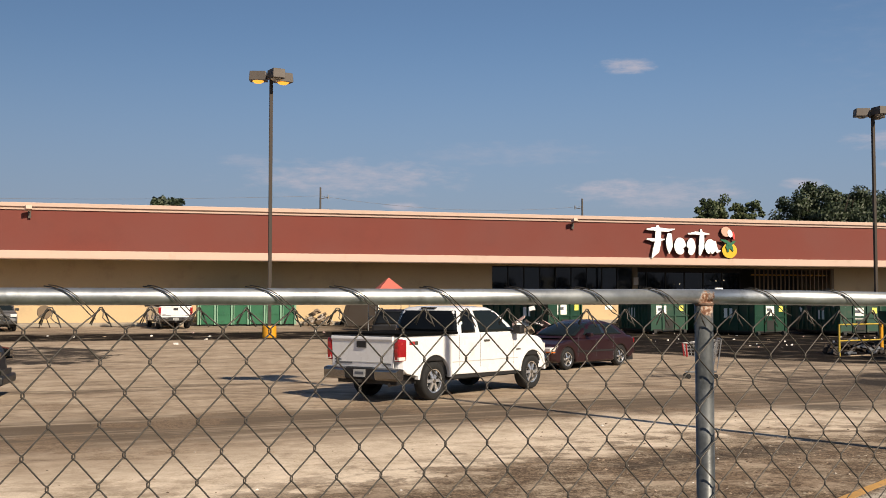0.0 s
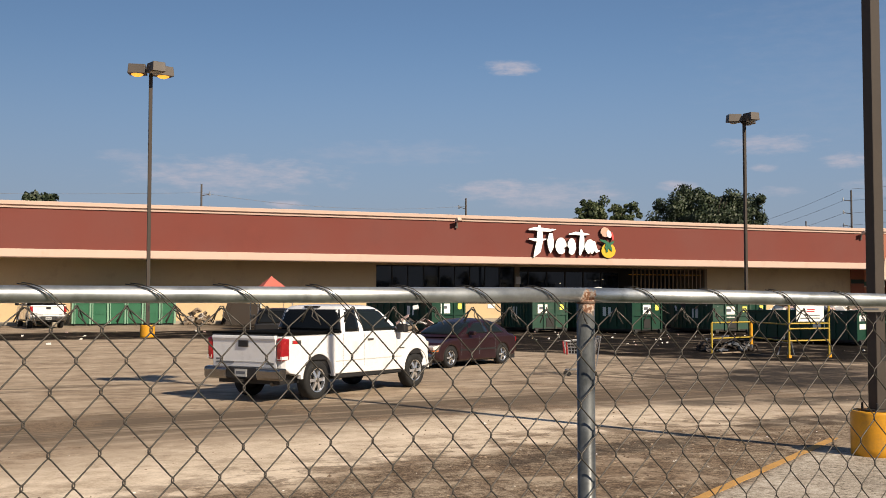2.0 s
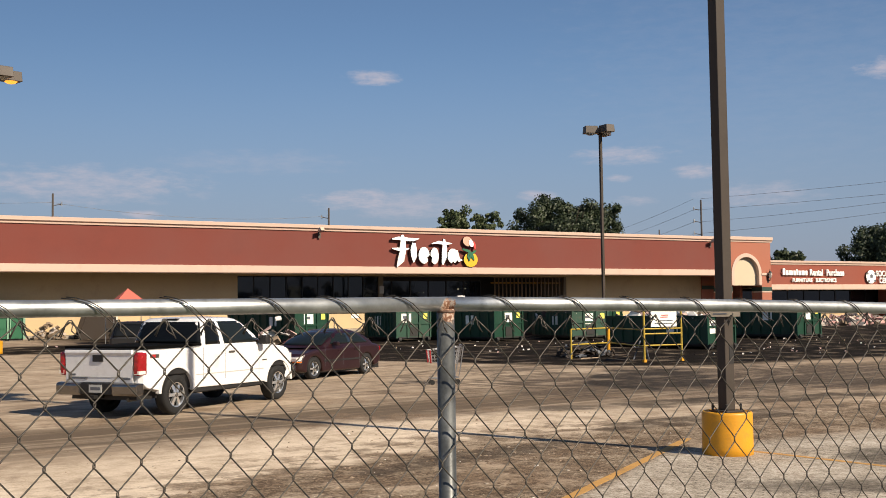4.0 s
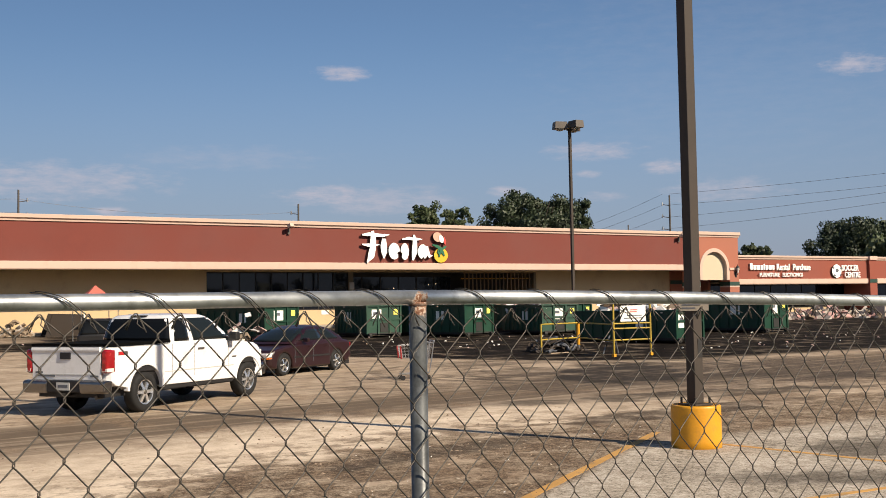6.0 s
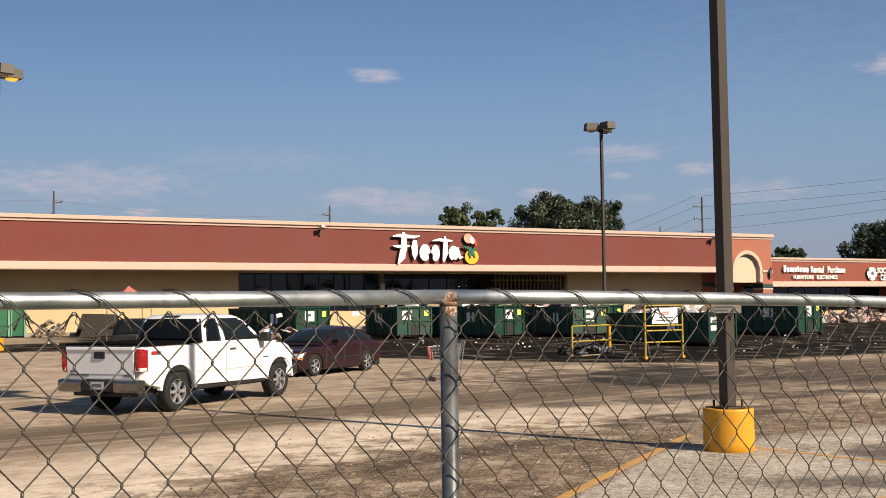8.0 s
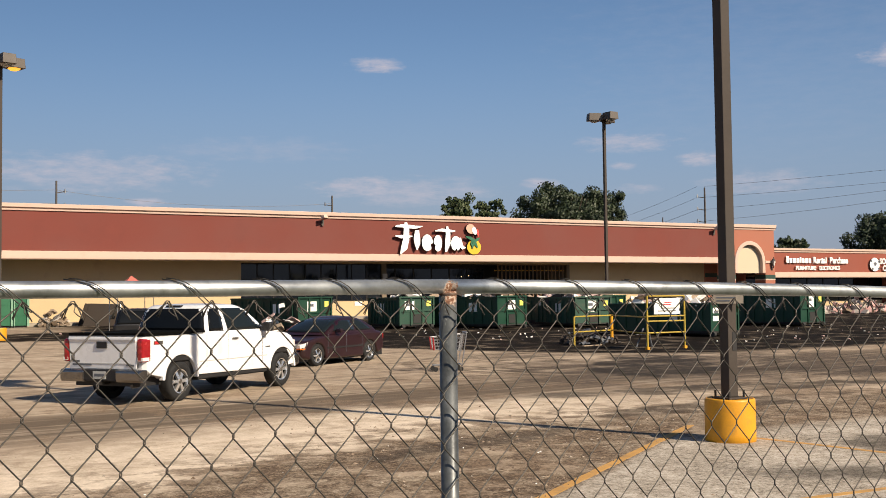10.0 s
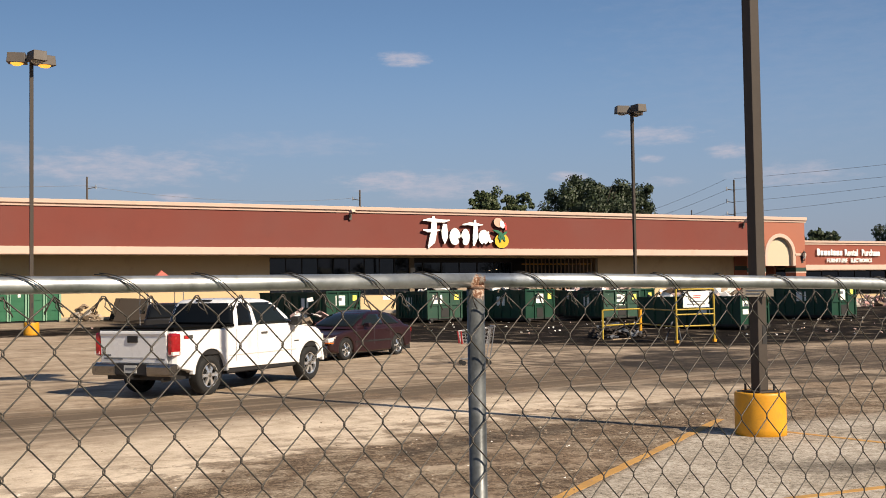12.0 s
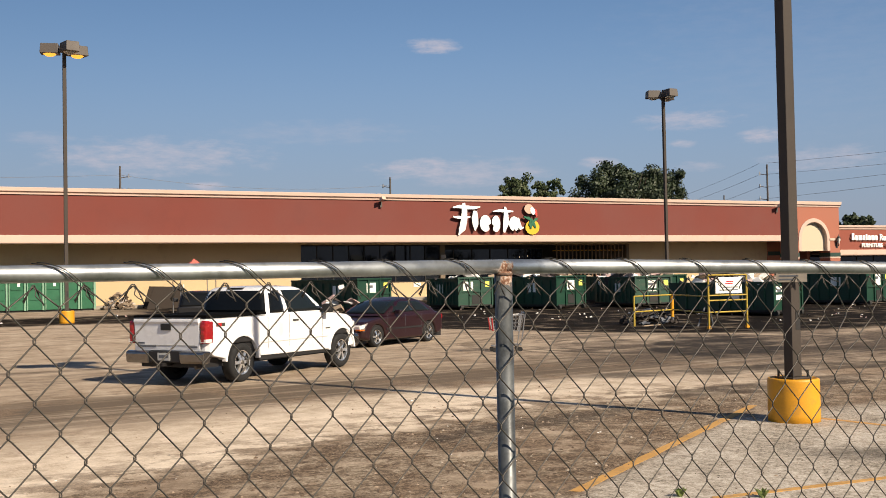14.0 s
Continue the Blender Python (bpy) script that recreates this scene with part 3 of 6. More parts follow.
def stripe(name, a, b, w, label):
    a, b = Vector(a), Vector(b)
    d = (b - a).normalized()
    s = Vector((-d.y, d.x)) * w / 2
    bm = bmesh.new()
    rng = random.Random(name + str(a.x))
    n = max(6, int((b - a).length / 0.25))
    lo, hi = [], []
    for i in range(n + 1):
        p = a.lerp(b, i / n)
        e1, e2 = rng.uniform(0.8, 1.1), rng.uniform(0.8, 1.1)
        lo.append((bm.verts.new((*(p - s * e1), 0.004)), bm.verts.new((*(p - s * e1), -0.01))))
        hi.append((bm.verts.new((*(p + s * e2), 0.004)), bm.verts.new((*(p + s * e2), -0.01))))
    for i in range(n):
        bm.faces.new((lo[i][0], lo[i + 1][0], hi[i + 1][0], hi[i][0]))
        bm.faces.new((lo[i][1], lo[i + 1][1], lo[i + 1][0], lo[i][0]))
        bm.faces.new((hi[i][0], hi[i + 1][0], hi[i + 1][1], hi[i][1]))
    return tagged(part(name, bm, M_LINE), label, "road marking", "painted bay lines", "structure")


stripe("bay_line", (5.6, 8.54), (11.5, 12.55), 0.13, "faded yellow parking bay line on the dusty concrete")
stripe("bay_line", (11.15, 11.55), (11.95, 6.5), 0.11, "faded yellow parking bay line on the dusty concrete")
stripe("bay_line", (6.5, 7.63), (11.9, 7.28), 0.10, "faded yellow parking bay line on the dusty concrete")

# ---- supermarket ----
FY, WY = 70.2, 73.0          # faces of the fascia and of the wall below it
SOF, BAND, CORN, TOP = 4.58, 5.12, 7.62, 8.06
X0, X1 = -62.0, 68.76
market = thing("supermarket", pose(0, 0, 0), "long flat-roofed supermarket with a red stucco fascia and cream trim", "building")
part("fascia", boxed(X0, X1, FY, WY + 0.4, BAND, CORN), M_RED, market, "oxide red stucco fascia")
bm = prismed([(FY - 0.16, BAND), (FY - 0.16, SOF + 0.06), (FY - 0.10, SOF), (FY + 0.3, SOF), (FY + 0.3, BAND - 0.003), (FY - 0.1, BAND - 0.003)], X0, X1, axis="x")
part("lower_trim", bm, M_CREAM, market, "cream moulded trim band", bevel=0.02)
bm = prismed([(FY - 0.08, CORN + 0.003), (FY - 0.10, CORN + 0.12), (FY - 0.22, CORN + 0.2), (FY - 0.24, TOP), (FY + 0.35, TOP), (FY + 0.35, CORN + 0.003)], X0, X1, axis="x")
part("cornice", bm, M_CREAM, market, "cream moulded cornice", bevel=0.015)
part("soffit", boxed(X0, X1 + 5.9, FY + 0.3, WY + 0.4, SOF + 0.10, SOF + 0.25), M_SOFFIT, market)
part("roof", boxed(X0, 74.6, WY + 0.4, 130, 7.3, 7.5), M_ROOF, market)
part("side_wall", boxed(X0, X0 + 0.3, FY + 0.35, 130, 0.2, 7.3), M_WALL, market)
part("side_wall", boxed(74.3, 74.6, WY + 0.4, 130, 0.2, 7.3), M_SALMON, market)
part("back_wall", boxed(X0, 74.6, 129.7, 130, 0.2, 7.3), M_WALL, market)
for a, b, z0, z1 in ((X0 + 0.3, 25.06, 0.2, SOF + 0.1), (25.06, 36.2, 0.2, 1.70), (53.84, 69.0, 0.2, SOF + 0.1), (25.06, 53.84, 4.52, SOF + 0.1)):
    part("wall", boxed(a, b, WY, WY + 0.3, z0, z1), M_WALL, market, "buff painted masonry wall")
# shade of the deep porch painted into its back wall
part("porch_wall", boxed(70.7, 74.3, WY + 3.5, WY + 3.7, 0.2, SOF + 0.1), M_INSHADE, market)
# darker than the outer wall: porch shade put into the colour
part("porch_side", boxed(70.5, 70.7, WY + 0.3, WY + 3.5, 0.2, SOF + 0.1), M_SOFFIT, market)
part("wall_pilaster", boxed(69.0, 70.7, WY - 0.12, WY + 0.3, 0.2, SOF + 0.1), M_SALMON, market)
part("green_stripe", boxed(68.98, 70.72, WY - 0.14, WY - 0.121, 3.42, 3.78), M_GREENBAND, market)
# shop window strip, panes between slim bronze mullions
shop = part("shop_window", boxed(25.06, 36.2, WY + 0.08, WY + 0.2, 1.70, 1.78), M_MULLION, market)
part("head", boxed(25.06, 36.2, WY + 0.08, WY + 0.2, 4.44, 4.52), M_MULLION, shop)
n_pane = 9
for i in range(n_pane + 1):
    x = 25.06 + 11.14 * i / n_pane
    part("mullion", boxed(x - 0.04, x + 0.04, WY + 0.08, WY + 0.2, 1.78, 4.44), M_MULLION, shop)
rng = random.Random(4)
for i in range(n_pane):
    x = 25.06 + 11.14 * i / n_pane
    p = part("pane", boxed(x + 0.05, x + 11.14 / n_pane - 0.05, WY + 0.13, WY + 0.142, 1.79, 4.43), M_PANE, shop)
    p.matrix_basis = Matrix.Translation((x, WY + 0.13, 3)) @ pose(0, 0, 0, rng.uniform(-0.5, 0.9), 0, rng.uniform(-1.0, 1.0)) @ Matrix.Translation((-x, -WY - 0.13, -3))
# indoor shade painted on a near-black sheet behind the panes
part("display_back", boxed(25.0, 36.4, WY + 1.6, WY + 1.8, 0.45, 4.6), M_INSHADE, market)
# deep entrance, its shade painted into a near-black back wall and ceiling
# jambs darker than the wall they belong to: recess shade in the colour
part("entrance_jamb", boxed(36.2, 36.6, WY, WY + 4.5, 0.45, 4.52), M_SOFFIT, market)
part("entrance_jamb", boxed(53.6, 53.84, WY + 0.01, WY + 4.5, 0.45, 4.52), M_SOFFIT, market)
part("entrance_back", boxed(36.6, 53.6, WY + 4.5, WY + 4.7, 0.45, 4.6), M_INSHADE, market)
part("entrance_ceiling", boxed(36.2, 53.84, WY + 0.31, WY + 4.7, 4.53, 4.66), M_INSHADE, market)
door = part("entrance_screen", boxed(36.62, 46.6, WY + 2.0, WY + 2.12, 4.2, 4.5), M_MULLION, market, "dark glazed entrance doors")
for i in range(7):
    x = 36.66 + 1.65 * i
    part("door_stile", boxed(x, x + 0.09, WY + 2.0, WY + 2.12, 0.46, 4.2), M_MULLION, door)
    if i < 6:
        part("door_pane", boxed(x + 0.1, x + 1.64, WY + 2.05, WY + 2.06, 0.5, 4.19), M_PANE, door)
for x, z in ((44.2, 3.55), (44.9, 3.62), (41.0, 3.3)):
    part("indoor_lamp", lathed([(0.015, 0), (0.035, 0.02), (0.035, 0.06), (0.015, 0.08)], n=10), M_BULB, market).location = (x, WY + 1.6, z)
grille = part("grille", boxed(46.65, 53.6, WY + 0.1, WY + 0.2, 4.44, 4.52), M_GRILLE, market, "brown steel bar grille over the trolley bay")
part("rail", boxed(46.65, 53.6, WY + 0.12, WY + 0.18, 0.6, 0.68), M_GRILLE, grille)
part("rail", boxed(46.65, 53.6, WY + 0.5, WY + 0.56, 3.98, 4.06), M_YELLOW, grille)
for i in range(19):
    x = 46.72 + i * 0.38
    part("bar", boxed(x, x + 0.085, WY + 0.09, WY + 0.175, 0.68, 4.44), M_GRILLE, grille)
part("notice_board", boxed(36.25, 36.62, WY - 0.1, WY - 0.004, 3.2, 3.75), M_RUBBLE, market)
part("notice_board", boxed(33.9, 34.5, WY - 0.03, WY - 0.004, 1.35, 1.66), M_STICKER, market)
# raised walk along the shop fronts
walkway = tagged(part("pavement", prismed([(70.6, 0.30), (70.6, 0.56), (70.64, 0.60), (72.995, 0.60), (72.995, 0.30)], X0, 125, axis="x"), M_CONCRETE),
                 "concrete walk with a kerb along the shop fronts", "pavement", kind="structure")

# corner tower with its blind arch
TY = FY - 0.3
tower = part("corner_tower", bmesh.new(), M_SALMON, market)
TX0, TX1, AX, AR, AZ = 68.76, 74.68, 71.6, 1.86, 4.75


def arch(r, z_low, x=AX, z=AZ, n=20):
    return [(x - r, z_low)] + [(x - r * math.cos(math.pi * i / n), z + r * math.sin(math.pi * i / n)) for i in range(n + 1)] + [(x + r, z_low)]


def slab_with_arch(y0, y1, r, z_low, z_top, x0, x1):
    """A wall slab from x0 to x1 with an arched hole."""
    bm = bmesh.new()
    a = arch(r, z_low)
    outline = [(x0, z_low)] + a + [(x1, z_low), (x1, z_top), (x0, z_top)]
    prism(bm, outline, y0, y1)
    return bm


part("tower_face", slab_with_arch(TY, TY + 0.5, AR, 3.72, CORN, TX0, TX1), M_SALMON, tower, "salmon stucco tower face")
bm = bmesh.new()
o, i_ = arch(AR, 3.72), arch(AR - 0.34, 3.72)
prism(bm, o + i_[::-1], TY - 0.07, TY + 0.42)
part("arch_trim", bm, M_CREAM, tower, "cream arch moulding", bevel=0.02)
part("arch_panel", prismed(arch(AR - 0.33, 3.72), TY + 0.30, TY + 0.40), M_ARCH, tower, "pale cream blind arch panel")
part("tower_pilaster", boxed(AX + AR, TX1, TY - 0.05, TY + 1.2, 0.5, 4.62), M_SALMON, tower)
part("tower_pilaster", boxed(TX0, AX - AR, TY - 0.05, TY + 1.2, 0.5, 4.62), M_SALMON, tower)
part("capital", boxed(AX + AR - 0.06, TX1 + 0.06, TY - 0.13, TY + 0.3, 4.62, 4.84), M_CREAM, tower, bevel=0.03)
for a, b in ((AX + AR - 0.02, TX1 + 0.02), (TX0 - 0.02, AX - AR + 0.02)):
    part("green_stripe", boxed(a, b, TY - 0.08, TY + 1.22, 3.2, 3.56), M_GREENBAND, tower)
    part("pale_stripe", boxed(a, b, TY - 0.07, TY + 1.21, 3.08, 3.2), M_CREAM, tower)
bm = prismed([(TY - 0.06, CORN + 0.003), (TY - 0.08, CORN + 0.12), (TY - 0.2, CORN + 0.2), (TY - 0.22, TOP + 0.04), (TY + 0.9, TOP + 0.04), (TY + 0.9, CORN + 0.003)], TX0 - 0.1, TX1 + 0.15, axis="x")
part("cornice", bm, M_CREAM, tower, bevel=0.015)
part("tower_side", boxed(TX1 - 0.3, TX1, TY + 0.5, WY + 0.4, 4.84, CORN), M_SALMON, tower)
tagged(tower, "salmon corner tower with a cream blind arch")

# carriage lamp on the tower
lan = thing("wall_lantern", pose(TX1 - 0.42, TY - 0.05, 4.45) @ Matrix.Scale(0.8, 4), "black carriage lantern on a scrolled bracket on the tower wall", "wall lamp")
bm = bmesh.new()
rod(bm, (0, 0, -0.35), (0, -0.3, -0.35), 0.035)
rod(bm, (0, -0.3, -0.37), (0, -0.3, -0.1), 0.04)
box(bm, -0.14, 0.14, -0.03, 0.0, -0.6, 0.05)
part("bracket", bm, M_BLACK, lan)
bm = bmesh.new()
rod(bm, (0, -0.3, -0.1), (0, -0.3, 0.5), 0.13, 6, 0.21)
part("lantern_glass", bm, M_LENS, lan)
bm = bmesh.new()
rod(bm, (0, -0.3, 0.5), (0, -0.3, 0.8), 0.26, 6, 0.03)
rod(bm, (0, -0.3, 0.8), (0, -0.3, 0.92), 0.03, 6)
for k in range(6):
    t = math.pi / 3 * k
    rod(bm, (0.13 * math.cos(t), -0.3 + 0.13 * math.sin(t), -0.1), (0.21 * math.cos(t), -0.3 + 0.21 * math.sin(t), 0.5), 0.02, 5)
part("cap", bm, M_BLACK, lan)

# flood lamps on the cornice
def flood(x, z):
    t = thing("flood_lamp", pose(x, FY - 0.1, z), "small grey flood lamp on an arm below the cornice", "flood lamp", "flood lamps on the fascia")
    part("arm", rodded((0, 0, 0), (0, -0.35, 0.18), 0.03), M_CREAM, t)
    bm = bmesh.new()
    m = pose(-0.05, -0.42, 0.2, -25, 0, 20)
    box(bm, -0.19, 0.19, -0.2, 0.12, -0.12, 0.14, m)
    part("lamp_head", bm, M_CREAM, t, bevel=0.02)
    part("lamp_bracket", boxed(-0.09, 0.09, -0.05, 0.0, -0.35, 0.1), M_HEAD, t)


for x in (-42.1, -6.0, 30.1, 67.5):
    flood(x, 7.45)

# ---- strip of small shops ----
SY = 72.0
strip = thing("shop_row", pose(0, 0, 0), "low row of small shops with brick-red fascia and cream trim", "building")
part("fascia", boxed(74.7, 95.85, SY, SY + 3.3, 3.86, 5.74), M_BRICKRED, strip)
part("fascia", boxed(97.0, 122, SY, SY + 3.3, 3.86, 5.74), M_BRICKRED, strip)
for a, b in ((74.7, 95.85), (97.0, 122)):
    part("lower_trim", prismed([(SY - 0.14, 3.855), (SY - 0.14, 3.4), (SY - 0.08, 3.32), (SY + 0.3, 3.32), (SY + 0.3, 3.855)], a, b, axis="x"), M_CREAM, strip, bevel=0.02)
    part("cornice", prismed([(SY - 0.07, 5.743), (SY - 0.09, 5.86), (SY - 0.2, 5.94), (SY - 0.22, 6.13), (SY + 0.4, 6.13), (SY + 0.4, 5.743)], a, b, axis="x"), M_CREAM, strip, bevel=0.015)
part("pilaster", boxed(95.85, 97.0, SY - 0.3, SY + 3.0, 0.5, 5.78), M_BRICKRED, strip)
part("green_stripe", boxed(95.83, 97.02, SY - 0.33, SY - 0.301, 3.42, 3.8), M_GREENBAND, strip)
part("pilaster_cap", boxed(95.8, 97.05, SY - 0.42, SY + 0.4, 5.78, 6.17), M_CREAM, strip, bevel=0.03)
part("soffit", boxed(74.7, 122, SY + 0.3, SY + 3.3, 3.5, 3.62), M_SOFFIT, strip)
# shade under the shop-row canopy painted into a near-black wall
part("front_wall", boxed(74.7, 122, SY + 3.3, SY + 3.5, 0.45, 3.5), M_INSHADE, strip)
part("stall_riser", boxed(74.7, 122, SY + 3.15, SY + 3.29, 0.45, 1.05), M_WALL, strip)
for i in range(20):
    x = 75.6 + i * 2.3
    part("mullion", boxed(x, x + 0.08, SY + 3.16, SY + 3.28, 1.05, 3.5), M_MULLION, strip)
    part("pane", boxed(x + 0.09, x + 2.29, SY + 3.2, SY + 3.21, 1.06, 3.49), M_PANE, strip)
part("roof", boxed(74.7, 122, SY + 3.3, 100, 5.2, 5.4), M_ROOF, strip)
part("end_wall", boxed(121.7, 122, SY + 3.5, 100, 0.4, 5.2), M_WALL, strip)
part("back_wall", boxed(75.3, 121.7, 99.7, 100, 0.4, 5.2), M_WALL, strip)

# ---- signs ----
def raised(parent, name, outline, y, depth, material, label=""):
    ob = part(name, prismed(outline, y - depth, y), [material, M_SIGNSIDE], parent, label)
    for p in ob.data.polygons:
        if abs(p.normal.y) < 0.5:
            p.material_index = 1
    return ob


def ellipse(cx, cz, rx, rz, n=28, a0=0.0, a1=360.0, tilt=0.0):
    c, s = math.cos(radians(tilt)), math.sin(radians(tilt))
    out = []
    for i in range(n):
        t = radians(a0 + (a1 - a0) * i / n)
        u, v = rx * math.cos(t), rz * math.sin(t)
        out.append((cx + u * c - v * s, cz + u * s + v * c))
    return out


def stroke(pts, widths):
    """The outline of a brush stroke along pts with a width at each."""
    p = [Vector(q) for q in pts]
    lo, hi = [], []
    for i, q in enumerate(p):
        d = (p[min(i + 1, len(p) - 1)] - p[max(i - 1, 0)]).normalized()
        s = Vector((-d.y, d.x)) * widths[i] / 2
        lo.append(tuple(q - s))
        hi.append(tuple(q + s))
    return lo + hi[::-1]

sx, sz = lambda q: 35.7 + (q - 144) * 0.01606, lambda q: 7.53 - (q - 78) * 0.01397
store = thing("store_sign", pose(0, 0, 0), "white raised brush-stroke store sign with yellow and green emblem", "sign")
strokes = [
    ([(150, 104), (185, 100), (225, 104), (262, 106), (292, 100)], [6, 17, 18, 14, 4]),
    ([(205, 82), (208, 120), (206, 170), (196, 215), (176, 250)], [14, 30, 34, 36, 5]),
    ([(150, 154), (180, 158), (215, 158), (240, 154)], [5, 16, 14, 4]),
    ([(264, 122), (262, 160), (264, 195), (262, 228)], [20, 36, 32, 4]),
    ([(358, 124), (395, 118), (432, 122), (468, 122)], [5, 15, 16, 4]),
    ([(424, 98), (428, 140), (426, 190), (416, 236)], [10, 26, 32, 10]),
    ([(488, 160), (496, 195), (508, 214), (524, 210)], [22, 24, 18, 4]),
]
for k, (pts, ws) in enumerate(strokes):
    raised(store, "white_stroke", stroke([(sx(a), sz(b)) for a, b in pts], [w * 0.015 for w in ws]), FY - 0.14 - 0.005 * k, 0.16, M_SIGNWHITE)


def notched(cx, cz, rx, rz, notches):
    """A plain rounded blob with wedges cut into its edge: angle, half width in degrees, depth."""
    out = []
    for k in range(72):
        t = radians(5 * k)
        f = 1.0
        for a, wide, deep in notches:
            d = abs((5 * k - a + 180) % 360 - 180)
            f = min(f, 1 - deep * max(0.0, 1 - d / wide))
        out.append((cx + rx * f * math.cos(t), cz + rz * f * math.sin(t)))
    return out


for k, (a, b, rx, rz, cuts) in enumerate(((316, 188, 0.47, 0.62, ((-22, 22, 0.45),)), (372, 190, 0.36, 0.62, ((202, 24, 0.4),)), (470, 190, 0.44, 0.56, ((-88, 18, 0.35),)))):
    raised(store, "white_blob", notched(sx(a), sz(b), rx, rz, cuts), FY - 0.18 - 0.005 * k, 0.16, M_SIGNWHITE)
raised(store, "emblem_disc", ellipse(sx(573), sz(208), 0.62, 0.56), FY - 0.12, 0.14, M_LOGOYELLOW, "yellow disc")
raised(store, "emblem_oval", ellipse(sx(556), sz(108), 0.42, 0.36, tilt=-25), FY - 0.12, 0.15, M_LOGOPEACH, "peach oval")
raised(store, "emblem_fleck", ellipse(sx(575), sz(118), 0.2, 0.3, tilt=20), FY - 0.13, 0.17, M_SIGNWHITE)
raised(store, "emblem_fleck", ellipse(sx(594), sz(128), 0.1, 0.3, tilt=10), FY - 0.13, 0.15, M_LOGORED)
for k, (pts, w) in enumerate((([(545, 152), (565, 168), (580, 190), (590, 212)], 0.26), ([(525, 150), (550, 160), (575, 175)], 0.2), ([(560, 215), (572, 180), (590, 165), (602, 158)], 0.2), ([(560, 165), (556, 190), (566, 215)], 0.18))):
    raised(store, "emblem_leaf", stroke([(sx(a), sz(b)) for a, b in pts], [w * 0.5] + [w] * (len(pts) - 2) + [w * 0.3]), FY - 0.2 - 0.005 * k, 0.12, M_LOGOGREEN, "green leaf shape")

shop_sign = thing("shop_sign", pose(0, 0, 0), "white raised letters of a furniture rental shop on the brick-red fascia", "sign", "shop signs")
up = pose(0, 0, 0, 90)
letters("Rental", 0.86, "lettering", M_SIGNWHITE, shop_sign, pose(81.95, SY - 0.16, 4.72) @ up, 0.05, 0.85)
letters("Purchase", 0.86, "lettering", M_SIGNWHITE, shop_sign, pose(84.3, SY - 0.16, 4.72) @ up, 0.05, 0.82)
for k, (w, h) in enumerate(((0.38, 0.66), (0.36, 0.46), (0.52, 0.46), (0.34, 0.46), (0.22, 0.58), (0.36, 0.46), (0.46, 0.46), (0.34, 0.46))):
    x = 78.3 + sum((0.38, 0.36, 0.52, 0.34, 0.22, 0.36, 0.46, 0.34)[:k]) + 0.06 * k
    part("letter_block", boxed(x, x + w - 0.02, SY - 0.21, SY - 0.1, 4.72, 4.72 + h), M_SIGNWHITE, shop_sign, bevel=0.05)
letters("FURNITURE", 0.52, "lettering", M_SIGNWHITE, shop_sign, pose(79.6, SY - 0.14, 4.08) @ up, 0.04, 1.02)
letters("ELECTRONICS", 0.52, "lettering", M_SIGNWHITE, shop_sign, pose(82.8, SY - 0.14, 4.08) @ up, 0.04, 0.88)
part("sign_raceway", boxed(78.2, 87.3, SY - 0.1, SY - 0.003, 4.85, 5.0), M_BRICKRED, shop_sign)
part("sign_raceway", boxed(79.5, 85.8, SY - 0.1, SY - 0.003, 4.18, 4.28), M_BRICKRED, shop_sign)
ball_sign = thing("shop_sign", pose(0, 0, 0), "white raised sports shop letters beside a football emblem", "sign", "shop signs")
letters("SOCCER", 0.80, "lettering", M_SIGNWHITE, ball_sign, pose(91.6, SY - 0.16, 4.68) @ up, 0.05, 0.86)
letters("CENTRE", 0.80, "lettering", M_SIGNWHITE, ball_sign, pose(92.05, SY - 0.16, 3.98) @ up, 0.05, 0.82)
raised(ball_sign, "ball", ellipse(90.8, 4.62, 0.72, 0.68), SY - 0.1, 0.1, M_SIGNWHITE)
for a, b, r in ((90.85, 4.68, 0.26), (90.3, 4.95, 0.16), (91.45, 4.9, 0.17), (90.45, 4.18, 0.16), (91.35, 4.2, 0.15)):
    raised(ball_sign, "ball_patch", ellipse(a, b, r, r * 0.85, 5, 90, 450), SY - 0.2, 0.012, M_INK)
part("sign_raceway", boxed(90.2, 94.6, SY - 0.1, SY - 0.003, 4.3, 4.4), M_BRICKRED, ball_sign)

